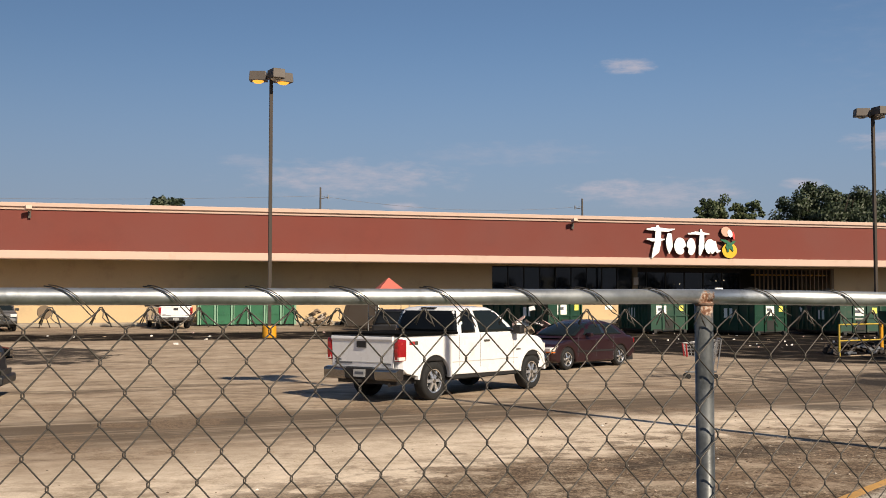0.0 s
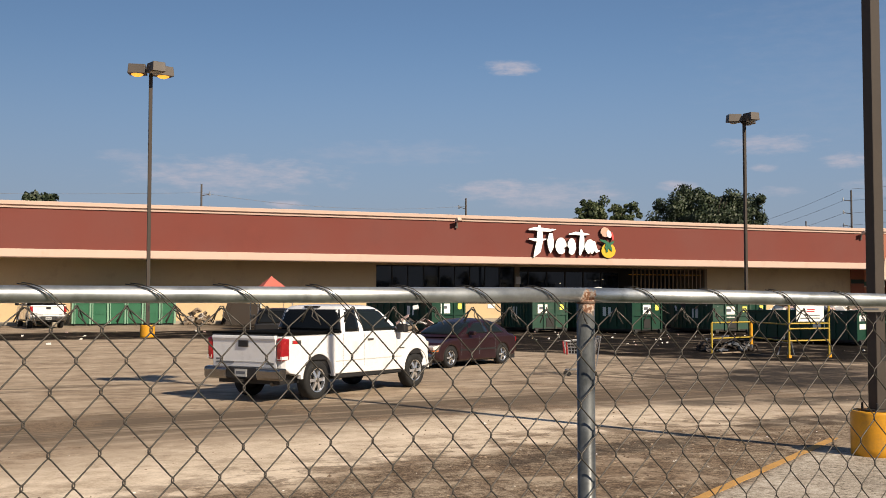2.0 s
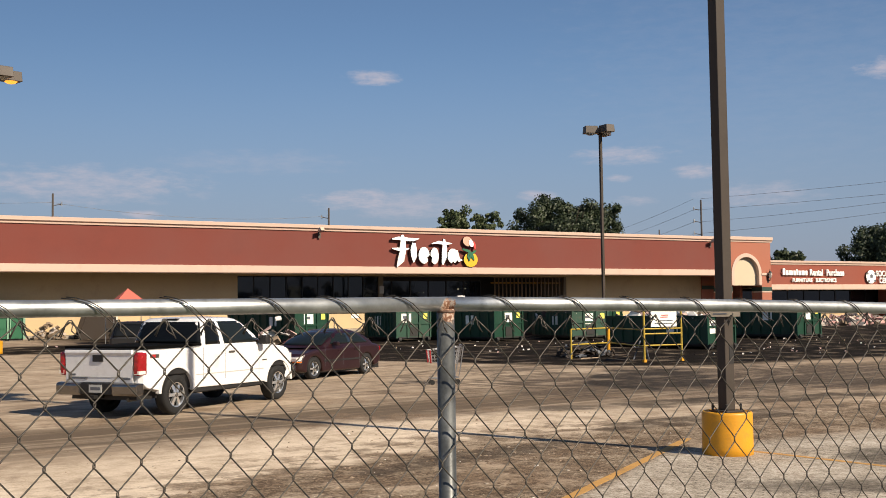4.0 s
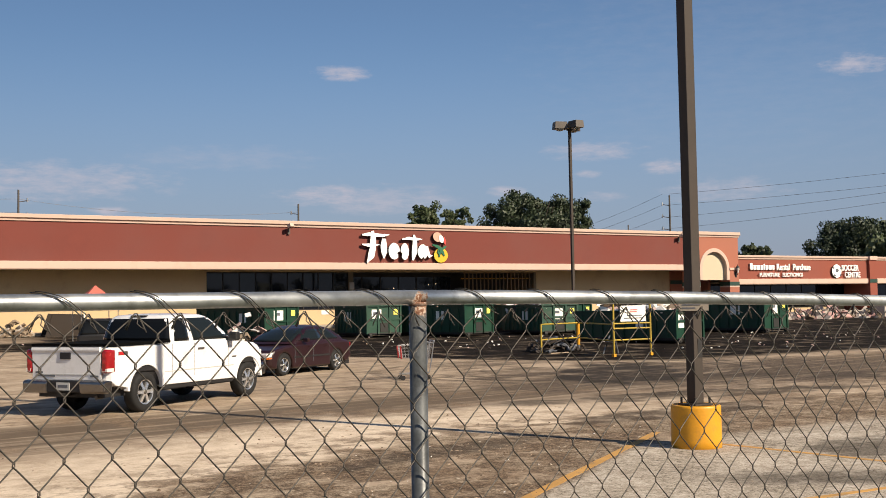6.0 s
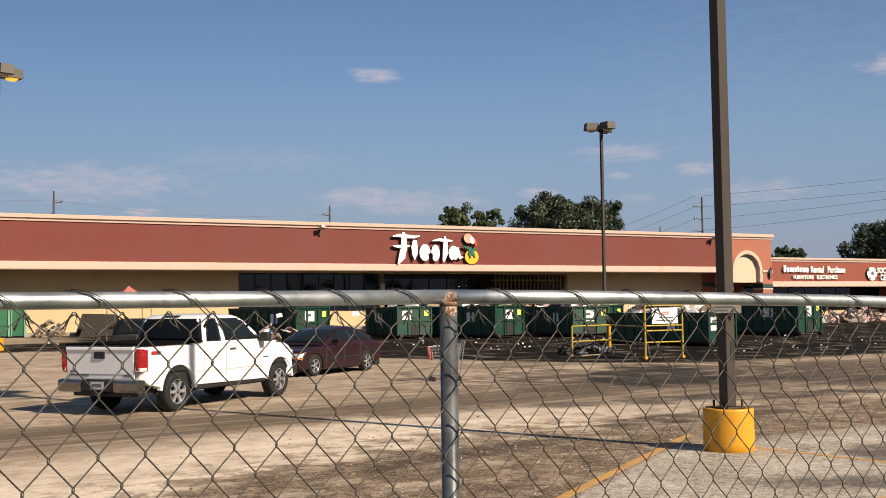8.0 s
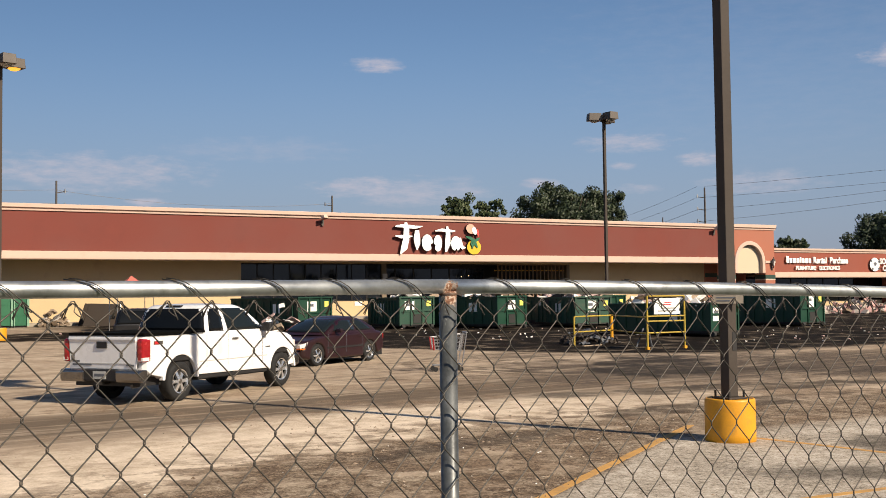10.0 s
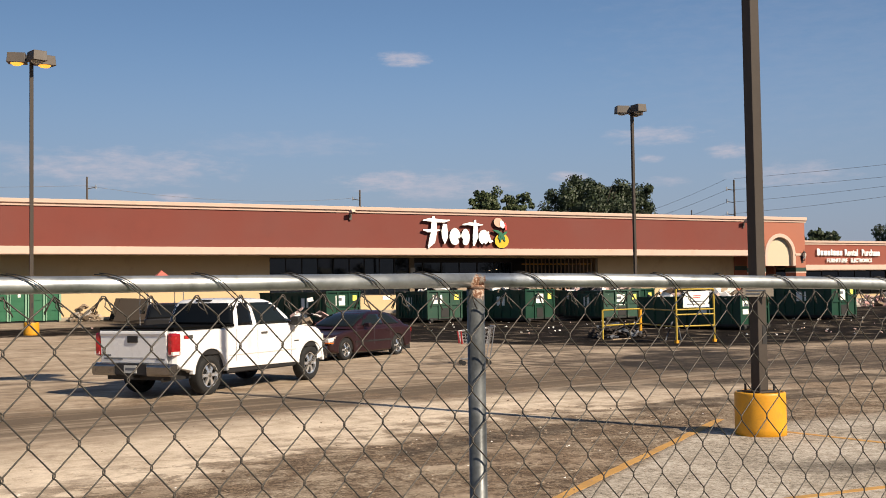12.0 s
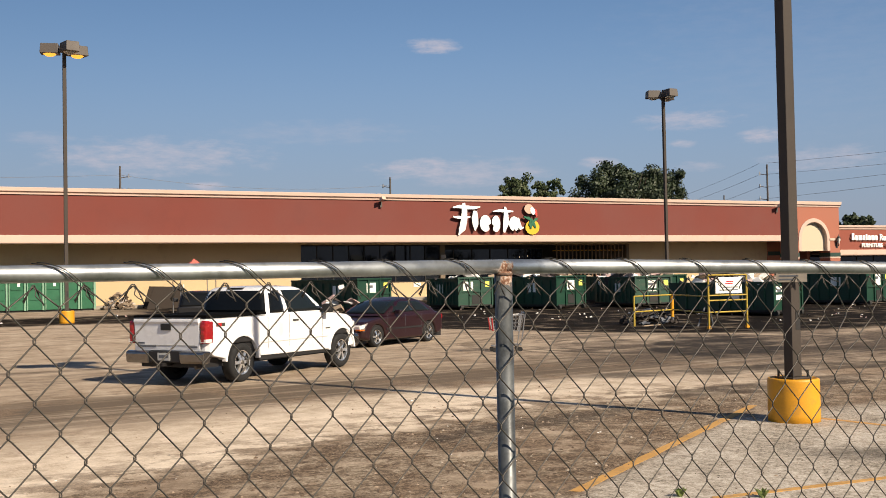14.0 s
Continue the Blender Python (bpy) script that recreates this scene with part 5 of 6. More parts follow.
def sedan(m, paint, label, name="sedan_car", tall=1.0, lens=None):
    t = thing(name, m, label, "car", "parked vehicles")
    k = tall
    prof = ([(-0.80, 0.42), (-0.84, 0.62), (-0.81, 0.86 * k), (-0.70, 0.94 * k), (-0.30, 0.98 * k), (2.05, 0.94 * k), (2.7, 0.86 * k), (3.3, 0.76 * k), (3.52, 0.66 * k), (3.60, 0.50), (3.56, 0.30), (3.40, 0.22)]
            + [(3.08, 0.22)] + arc(2.72, 0.31, 0.37, 8, 172, 12) + [(2.33, 0.20), (0.38, 0.20)] + arc(0, 0.31, 0.37, 8, 172, 12) + [(-0.42, 0.26), (-0.72, 0.30)])
    part("body", tapered(prof, 0.89, 0.05), paint, t, bevel=0.05, seg=3)
    part("underbody", boxed(-0.9, 3.3, -0.72, 0.72, 0.16, 0.34), M_BLACK, t)
    part("wheel_well", boxed(-0.36, 0.36, -0.84, 0.84, 0.3, 0.66), M_BLACK, t)
    part("wheel_well", boxed(2.36, 3.08, -0.84, 0.84, 0.3, 0.66), M_BLACK, t)
    cabin(t, paint, -0.62, 2.45, 0.965 * k, 0.26, 1.40, 1.43 * k, 0.83, 0.59, [((0.15, 0.20), (0.42, 0.47), True), ((0.45, 0.50), (0.90, 0.985), True)], glass=M_CARGLASS_B, front_glass=M_CARGLASS_B, round_=0.15, win_v=(0.08, 0.78), rear_v=(0.08, 0.80), bow=0.05, bulge=(0.12, 0.18), corner=0.16)
    for y in (-1, 1):
        for x in (0.0, 2.72):
            wheel(t, x, y * 0.77, 0.315, 0.205, y, 0.205, 5)
        hl = part("head_lamp", prismed([(3.2, 0.60 * k), (3.56, 0.55 * k), (3.575, 0.66 * k), (3.1, 0.73 * k)], *sorted((y * 0.50, y * 0.87))), lens or M_LENS, t, "dark head lamp" if lens else "clear head lamp", bevel=0.02)
        part("indicator", boxed(3.3, 3.585, *sorted((y * 0.72, y * 0.88)), 0.52 * k, 0.55 * k), lens or M_ORANGE, hl)
        part("tail_lamp", boxed(-0.85, -0.79, *sorted((y * 0.5, y * 0.83)), 0.70 * k, 0.86 * k), M_TAIL, t, bevel=0.02)
        part("mirror", boxed(1.68, 1.82, *sorted((y * 0.86, y * 1.06)), 0.96 * k, 1.08 * k), paint, t, bevel=0.03)
        for x in (0.42, 1.30, 2.22):
            seam(t, x, 0.36, 0.93 * k, y * 0.891)
        part("door_handle", boxed(0.52, 0.70, *sorted((y * 0.89, y * 0.91)), 0.80 * k, 0.835 * k), paint, t)
        part("door_handle", boxed(1.36, 1.54, *sorted((y * 0.89, y * 0.91)), 0.79 * k, 0.825 * k), paint, t)
        part("rub_strip", boxed(0.42, 2.3, *sorted((y * 0.89, y * 0.903)), 0.50, 0.55), M_BLACK, t)
    part("grille", boxed(3.55, 3.62, -0.42, 0.42, 0.48, 0.60), M_BLACK, t)
    part("rear_bumper", boxed(-0.90, -0.74, -0.80, 0.80, 0.36, 0.58), paint, t, bevel=0.05)
    part("front_bumper", boxed(3.46, 3.66, -0.80, 0.80, 0.28, 0.48), paint, t, bevel=0.05)
    return t


# the maroon car stands nose towards the pickup
ang = 210.0
c_, s_ = math.cos(radians(ang)), math.sin(radians(ang))
fl = Vector((12.40, 29.44))
ax = fl - Vector((c_, s_)) * 2.72 - Vector((-s_, c_)) * 0.80
sedan(pose(ax.x, ax.y, 0, 0, 0, ang), M_MAROON, "dark maroon four-door car with alloy wheels, parked nose to the pickup")
# dark car at the edge of the lot, nose towards the pickup
sedan(pose(-6.1, 24.85, 0, 0, 0, -4), M_BLACKCAR, "black car parked on the dusty lot, its nose just in view", tall=1.5, lens=M_CARGLASS)
t2 = copy_thing(truck, pose(2.45, 66.0, ground_z(66), 0, 0, 97))
tagged(t2, "white pickup seen from behind, parked before the buff wall")


def suv(m, paint, label, belt=1.10, roof=1.72):
    t = thing("suv_car", m, label, "car", "parked vehicles")
    prof = ([(-1.0, 0.45), (-1.02, belt), (2.3, belt), (2.7, belt - 0.04), (3.45, 0.98), (3.58, 0.86), (3.62, 0.5), (3.5, 0.34)]
            + [(3.14, 0.34)] + arc(2.75, 0.36, 0.42, 5, 175, 12) + [(2.32, 0.32), (0.42, 0.32)] + arc(0, 0.36, 0.42, 5, 175, 12) + [(-0.46, 0.36), (-0.9, 0.4)])
    part("body", tapered(prof, 0.93, 0.03), paint, t, bevel=0.05, seg=3)
    part("underbody", boxed(-0.8, 3.4, -0.75, 0.75, 0.24, 0.45), M_BLACK, t)
    cabin(t, paint, -0.98, 2.55, belt, -0.75, 1.75, roof, 0.88, 0.72, [((0.05, 0.06), (0.28, 0.3), True), ((0.31, 0.33), (0.58, 0.62), True), ((0.61, 0.65), (0.9, 0.97), True)], rear_v=(0.04, 0.90), glass=M_CARGLASS)
    for y in (-1, 1):
        for x in (0.0, 2.75):
            wheel(t, x, y * 0.8, 0.36, 0.23, y, 0.22, 5)
        part("head_lamp", boxed(3.4, 3.61, *sorted((y * 0.55, y * 0.88)), 0.78, 0.94), M_LENS, t, bevel=0.02)
        part("mirror", boxed(1.75, 1.88, *sorted((y * 0.92, y * 1.12)), 1.10, 1.26), M_BLACK, t, bevel=0.03)
    part("grille", boxed(3.55, 3.63, -0.5, 0.5, 0.62, 0.86), M_BLACK, t)
    part("front_bumper", boxed(3.45, 3.72, -0.86, 0.86, 0.36, 0.58), M_BLACK, t, bevel=0.05)
    return t


suv(pose(-7.4, 66.0, ground_z(66), 0, 0, -80), M_SILVER, "dark silver car facing the street, parked before the buff wall")
suv(pose(10.55, 43.2, ground_z(43), 0, 0, 76.5), M_BLACKCAR, "black van with a wide dark rear window behind the pickup", 0.92, 1.52)

# ---- roll-off waste bins ----
def heap(parent, x0, x1, y0, y1, z, n, seed, mats=None, lift=0.5, big=0.5):
    """Loose broken boards, sheets and lumps heaped over a rectangle, each a part."""
    rng = random.Random(seed)
    mats = mats or SCRAP
    for _ in range(n):
        u, v = rng.random(), rng.random()
        h = lift * (1 - (2 * u - 1) ** 2) * (1 - (2 * v - 1) ** 2) * rng.uniform(0.4, 1.0)
        m = Matrix.Translation((x0 + (x1 - x0) * u, y0 + (y1 - y0) * v, z + h)) @ Euler((rng.uniform(-0.6, 0.6), rng.uniform(-0.6, 0.6), rng.uniform(0, 6.3))).to_matrix().to_4x4()
        a, b, c = big * rng.uniform(0.25, 1.0), big * rng.uniform(0.1, 0.55), big * rng.uniform(0.03, 0.25)
        bm = bmesh.new()
        for q in box(bm, -a, a, -b, b, -c, c, m):
            q.co += Vector((rng.uniform(-1, 1), rng.uniform(-1, 1), rng.uniform(-1, 1))) * 0.25 * min(a, b)
        part("board", bm, mats[rng.choice((0, 0, 0, 1, 2, 3)) if len(mats) == 4 else rng.randrange(len(mats))], parent)


def bin_(corner, turn, length, width, height, paint, label, load=0, seed=1, sticker=0.45, pocket=True):
    """A roll-off bin. The origin is the foot of the near left corner; x runs along its end, y along its side."""
    x, y = corner
    t = thing("waste_bin", pose(x, y, ground_z(y), 0, 0, turn), label, "dumpster", "green waste bins")
    W_, L_, H_ = width, length, height
    part("floor", boxed(0, W_, 0, L_, 0.18, 0.26), M_BINDARK, t)
    for a, b in ((0, 0.06), (W_ - 0.06, W_)):
        s = part("side_wall", boxed(a, b, 0.06, L_ - 0.06, 0.26, H_), paint, t)
        for i in range(9):
            yy = 0.35 + i * (L_ - 0.8) / 8
            xa, xb = (-0.07, -0.001) if a == 0 else (W_ + 0.001, W_ + 0.07)
            part("side_rib", boxed(xa, xb, yy, yy + 0.09, 0.28, H_ - 0.1), paint, s)
        part("top_rail", boxed(a - 0.05, b + 0.05, 0, L_, H_, H_ + 0.09), paint, s, bevel=0.01)
        part("skid", boxed(a + 0.2 if a == 0 else a - 0.26, b + 0.26 if a == 0 else b - 0.2, 0.1, L_ - 0.1, 0.1, 0.18), M_BINDARK, t)
    part("back_wall", boxed(0, W_, L_ - 0.06, L_, 0.26, H_ + 0.05), paint, t)
    end = part("end_wall", boxed(0.0, W_, 0, 0.06, 0.26, H_ + 0.05), paint, t, "painted steel end plate with hook pocket")
    for a in (0.0, W_ / 3 - 0.05, 2 * W_ / 3 - 0.05, W_ - 0.1):
        part("end_rib", boxed(a, a + 0.1, -0.07, -0.001, 0.2, H_ + 0.04), paint, end)
    part("end_rail", boxed(-0.03, W_ + 0.03, -0.09, -0.001, H_ + 0.045, H_ + 0.13), paint, end)
    part("end_rail", boxed(0.1, W_ - 0.1, -0.05, -0.001, 0.95, 1.05), paint, end)
    if pocket:
        part("hook_pocket", boxed(W_ * 0.40, W_ * 0.62, -0.03, -0.001, 0.3, 0.8), M_BINDARK, end, "dark hook pocket")
    for a in (0.12, W_ - 0.3):
        part("roller", rodded((a, -0.06, 0.12), (a + 0.18, -0.06, 0.12), 0.12, 12), M_BINDARK, t)
    st = part("sticker", boxed(W_ * sticker - 0.32, W_ * sticker + 0.32, -0.012, -0.002, H_ - 0.72, H_ - 0.12), M_STICKER, end, "white sticker")
    part("sticker_bar", boxed(W_ * sticker - 0.22, W_ * sticker + 0.1, -0.016, -0.0125, H_ - 0.4, H_ - 0.25), M_INK, st)
    part("small_sticker", boxed(W_ - 0.5, W_ - 0.22, -0.012, -0.002, H_ - 0.42, H_ - 0.12), M_YSTICK, end, "yellow sticker")
    part("side_sticker", boxed(-0.012, -0.002, 1.5, 2.1, H_ - 0.75, H_ - 0.25), M_STICKER, t, "white sticker on the side")
    if load:
        heap(t, 0.3, W_ - 0.3, 0.4, L_ - 0.4, H_ - 0.1, load, seed, lift=0.75, big=0.6)
    return t


bin_((21.24, 52.9), 16.5, 6.0, 2.35, 1.70, M_GREEN, "green steel roll-off bin with white sticker behind the maroon car", 0, 1, 0.42)
bin_((26.9, 52.2), 6.3, 3.2, 2.35, 1.66, M_GREEN_OLD, "faded green steel waste bin with two pale stickers", 10, 2, 0.30)
bin_((31.08, 48.8), 14.1, 6.2, 2.35, 1.68, M_GREEN, "dark green roll-off bin with hook pocket and stickers", 60, 3, 0.5)
bin_((35.32, 47.5), -6.0, 4.5, 2.35, 1.60, M_GREEN_OLD, "faded green waste bin heaped with broken boards", 70, 4, 0.45)
bin_((33.8, 35.5), 13.7, 5.6, 2.35, 1.42, M_GREEN, "green roll-off bin heaped with demolition waste by the cart corral", 80, 5, 0.25, False)
bin_((45.5, 40.9), 9.0, 5.8, 2.35, 1.78, M_GREEN, "dark green roll-off bin with white and yellow stickers", 0, 6, 0.45)
bin_((38.6, 49.6), 10.0, 6.0, 2.35, 1.62, M_GREEN, "dark green roll-off bin heaped with pale plaster boards", 80, 7, 0.3)

# long ribbed green container by the buff wall
cz = ground_z(70)
cont = thing("green_container", pose(4.1, 69.3, cz), "long green ribbed steel waste container with pale upright ribs", "dumpster", "green waste bins")
part("body", boxed(0, 6.25, 0, 1.25, 0.12, 2.25), M_PANELGREEN, cont)
for i in range(6):
    x = i * 1.04
    for dx, w in ((0.0, 0.10), (0.17, 0.05)):
        part("rib", boxed(x + dx, x + dx + w, -0.09, -0.001, 0.1, 2.25), M_RIB, cont, "pale green upright rib")
    part("panel_crease", boxed(x + 0.28, x + 0.98, -0.035, -0.001, 1.35, 1.45), M_PANELGREEN, cont)
    part("panel_crease", boxed(x + 0.28, x + 0.98, -0.035, -0.001, 0.72, 0.82), M_PANELGREEN, cont)
part("rib", boxed(6.12, 6.25, -0.09, -0.001, 0.1, 2.25), M_RIB, cont)
for x in (1.7, 3.75):
    part("sticker", boxed(x, x + 0.16, -0.012, -0.002, 1.55, 1.75), M_STICKER, cont)
part("top_rail", boxed(-0.04, 6.29, -0.12, 1.29, 2.25, 2.34), M_GREEN, cont)
part("skid", boxed(0.1, 6.15, 0.1, 0.3, 0, 0.12), M_BINDARK, cont)
part("skid", boxed(0.1, 6.15, 0.95, 1.15, 0, 0.12), M_BINDARK, cont)

# dark timber box and heaps near the wall
crate = thing("timber_crate", pose(13.4, 68.9, ground_z(68.9)), "dark weathered open timber box by the buff wall", "crate")
bm = prismed([(0.0, 0.0), (2.3, 0.0), (2.3, 1.35), (0.45, 1.42)], 0, 0.08)
part("front", bm, M_TIMBER, crate)
part("back", prismed([(0.0, 0.0), (2.3, 0.0), (2.3, 1.35), (0.45, 1.42)], 1.4, 1.48), M_TIMBER, crate)
part("floor", boxed(0.1, 2.25, 0.08, 1.4, 0.02, 0.1), M_TIMBER, crate)
part("end_board", boxed(2.22, 2.3, 0.08, 1.4, 0.1, 1.35), M_TIMBER, crate)
part("end_post", boxed(2.3, 2.36, -0.05, 0.08, 0.0, 1.5), M_STICKER, crate)
for nm, x, y, w, d, n, seed, lab, lift in (("rubble_heap", 10.9, 68.8, 1.7, 1.0, 60, 21, "low heap of pale broken boards against the buff wall", 0.9),
                                           ("furniture_heap", 17.4, 47.5, 2.2, 1.6, 20, 22, "white broken shop furniture heaped behind the pickup", 1.5)):
    hp = thing(nm, pose(x, y, ground_z(y)), lab, "rubble")
    heap(hp, 0, w, 0, d, 0.1, n, seed, mats=[SCRAP[1], M_CARDBOARD, SCRAP[1], M_RUBBLE] if nm == "rubble_heap" else None, lift=lift, big=0.34 if nm == "rubble_heap" else 0.5)

# low rubble bank in front of the small shops
rng = random.Random(31)
bm = bmesh.new()
for i in range(520):
    u = rng.random()
    x = 66.5 + 22 * u
    y = 58.4 - 0.12 * (x - 70) + rng.gauss(0, 1.0)
    h = max(0.0, rng.uniform(0, 1.3) * (0.6 + 0.4 * math.sin(x * 0.9)) * math.exp(-((y - 58.4 + 0.12 * (x - 70)) / 1.4) ** 2))
    m = Matrix.Translation((x, y, ground_z(y) + h)) @ Euler((rng.uniform(-1, 1), rng.uniform(-1, 1), rng.uniform(0, 6))).to_matrix().to_4x4()
    s = rng.uniform(0.08, 0.42)
    first = len(bm.faces)
    for q in box(bm, -s, s, -s * 0.6, s * 0.6, -s * 0.3, s * 0.3, m):
        q.co += Vector((rng.uniform(-1, 1), rng.uniform(-1, 1), rng.uniform(-1, 1))) * 0.2 * s
    bm.faces.ensure_lookup_table()
    k = rng.choice((0, 0, 0, 1, 1, 2))
    for f in bm.faces[first:]:
        f.material_index = k
tagged(part("rubble_bank", bm, [M_RUBBLE, M_PINKRUB, M_CARDBOARD]), "long bank of pale plaster and pink insulation rubble", "rubble", kind="stuff")
blk = thing("concrete_block", pose(77.5, 56.4, ground_z(56)), "pale concrete block at the end of the rubble bank", "block")
part("body", boxed(-1.2, 1.2, -0.6, 0.6, 0, 1.1), M_RUBBLE, blk, bevel=0.06)

# scattered litter on the black asphalt
rng = random.Random(8)
bm = bmesh.new()
for i in range(315):
    if i < 300:
        x, y = rng.uniform(15, 52), rng.uniform(27, 52)
        if y < 50 - 0.9 * (x - 8) + 2:
            continue
    else:
        x, y = rng.uniform(-4, 16), rng.uniform(46, 60)
    s = rng.uniform(0.015, 0.06) if i < 300 else rng.uniform(0.04, 0.10)
    m = pose(x, y, ground_z(y) + 0.02, rng.uniform(-15, 15), rng.uniform(-15, 15), rng.uniform(0, 360))
    first = len(bm.faces)
    for q in box(bm, -s, s, -s * rng.uniform(0.3, 0.8), s * 0.6, -0.015, 0.02, m):
        q.co.z += rng.uniform(0, 0.05)
    bm.faces.ensure_lookup_table()
    k = rng.choice((0, 0, 1, 2, 3))
    for f in bm.faces[first:]:
        f.material_index = k
tagged(part("litter", bm, list(SCRAP)), "scattered paper and plaster scraps on the asphalt", "litter", kind="stuff")

# ---- cart corral ----
A, B, C, D = Vector((24.65, 33.2, 0.03)), Vector((27.1, 34.0, 0.04)), Vector((25.56, 30.02, 0)), Vector((27.25, 29.92, 0))
corral = thing("cart_corral", pose(25.6, 31.8, 0.0), "yellow steel cart corral with a tall sign frame", "cart corral")
inv = Matrix.Translation((-25.6, -31.8, 0))


def rail_part(name, a, b, r=0.028):
    part(name, rodded(inv @ a, inv @ b, r, 10), M_RAILYELLOW, corral)


zv = lambda p, h: Vector((p.x, p.y, h))
for p, h in ((A, 1.17), (B, 1.17)):
    rail_part("post", zv(p, 0), zv(p, h), 0.04)
for p in (C, D):
    rail_part("post", zv(p, 0), zv(p, 1.93), 0.04)
    part("foot", boxed(*(lambda q: (q.x - 0.06, q.x + 0.06, q.y - 0.06, q.y + 0.06, 0, 0.1))(inv @ p)), M_YELLOW, corral)
for h in (1.17, 0.58):
    rail_part("rail", zv(A, h), zv(B, h))
    rail_part("rail", zv(B, h), zv(C, h))
plank = thing("loose_board", pose(24.9, 33.0, 0.03, 0, 0, 14), "tan board lying at the foot of the corral", "board")
part("board", boxed(0, 1.1, -0.07, 0.07, 0, 0.04), SCRAP[1], plank, bevel=0.01)
for h in (1.93, 1.20, 1.02, 0.60):
    rail_part("rail", zv(C, h), zv(D, h))
part("post_sleeve", rodded(inv @ zv(B, 0.0), inv @ zv(B, 1.2), 0.07, 10), M_YELLOW, corral)
d_ = (D - C).normalized()
m = Matrix.Translation(inv @ zv(C.lerp(D, 0.5), 1.55)) @ pose(0, 0, 0, 0, 0, math.degrees(math.atan2(d_.y, d_.x)))
panel = part("sign_panel", boxed(-0.56, 0.60, -0.05, -0.02, -0.28, 0.3), M_STICKER, corral, "white notice panel with red and grey lines")
panel.matrix_basis = m
for z, a, b, mt in ((0.12, -0.1, 0.22, M_REDINK), (0.05, -0.14, 0.2, M_REDINK), (-0.08, -0.25, 0.42, M_INK), (-0.18, -0.4, 0.42, M_INK)):
    q = part("text_bar", boxed(a, b, -0.054, -0.0505, z, z + 0.035), mt, panel)
# tangled metal and boards lying in the corral
hp = thing("scrap_heap", pose(25.0, 33.7, 0.04), "tangle of dark scrap metal and boards in the corral", "rubble")
heap(hp, 0, 2.4, 0, 1.4, 0.05, 70, 41, mats=[SCRAP[3], M_TIMBER, SCRAP[3], M_TIMBER, M_INK, SCRAP[3]], lift=0.6, big=0.26)
chair = thing("broken_chair", pose(26.6, 31.3, 0, 0, 0, 30), "broken dark metal chair lying in the corral", "chair")
for a, b in (((0, 0, 0), (0.35, 0.1, 0.9)), ((0.6, 0, 0), (0.3, 0.1, 0.9)), ((0.3, 0.1, 0.9), (0.7, 0.2, 0.75)), ((0, 0.4, 0), (0.5, 0.3, 0.7))):
    part("leg", rodded(a, b, 0.03, 6), M_INK, chair)
part("seat", boxed(-0.05, 0.5, 0, 0.45, 0.42, 0.47), M_TIMBER, chair)

# ---- shopping cart ----
cart = thing("shopping_cart", pose(14.47, 25.26, 0, 0, 0, 162.2), "grey wire shopping cart with red corner guards on the lot", "shopping cart")
bm = bmesh.new()
top = [(-0.45, -0.28, 1.0), (0.42, -0.24, 0.92), (0.42, 0.24, 0.92), (-0.45, 0.28, 1.0)]
bot = [(-0.36, -0.2, 0.55), (0.36, -0.18, 0.6), (0.36, 0.18, 0.6), (-0.36, 0.2, 0.55)]
part("basket_rim", (lambda b: (tube(b, top + top[:1], 0.012), b)[1])(bmesh.new()), M_CARTWIRE, cart)
bm = bmesh.new()
for i in range(4):
    a0, a1, b0, b1 = Vector(top[i]), Vector(top[(i + 1) % 4]), Vector(bot[i]), Vector(bot[(i + 1) % 4])
    for k in range(9):
        rod(bm, a0.lerp(a1, k / 9), b0.lerp(b1, k / 9), 0.004, 4)
    for k in (1, 2, 3, 4):
        rod(bm, a0.lerp(b0, k / 4), a1.lerp(b1, k / 4), 0.005, 4)
part("basket", bm, M_CARTWIRE, cart, "grey wire basket")
bm = bmesh.new()
for y in (-0.22, 0.22):
    tube(bm, [(-0.5, y, 1.04), (-0.42, y, 0.5), (-0.36, y, 0.18), (0.38, y * 0.8, 0.16)], 0.016)
rod(bm, (-0.36, -0.22, 0.18), (-0.36, 0.22, 0.18), 0.014)
rod(bm, (0.38, -0.18, 0.16), (0.38, 0.18, 0.16), 0.014)
part("frame", bm, M_CARTWIRE, cart)
part("handle", rodded((-0.5, -0.26, 1.04), (-0.5, 0.26, 1.04), 0.022), M_CARTWIRE, cart, "grey push handle")
part("corner_guard", rodded((0.43, -0.245, 0.92), (0.40, -0.19, 0.58), 0.022), M_CARTRED, cart)
part("corner_guard", rodded((0.43, 0.245, 0.92), (0.40, 0.19, 0.58), 0.022), M_CARTRED, cart)
for x in (-0.34, 0.36):
    for y in (-0.2, 0.2):
        part("castor", rodded((x, y - 0.02, 0.065), (x, y + 0.02, 0.065), 0.065, 12), M_TYRE, cart)

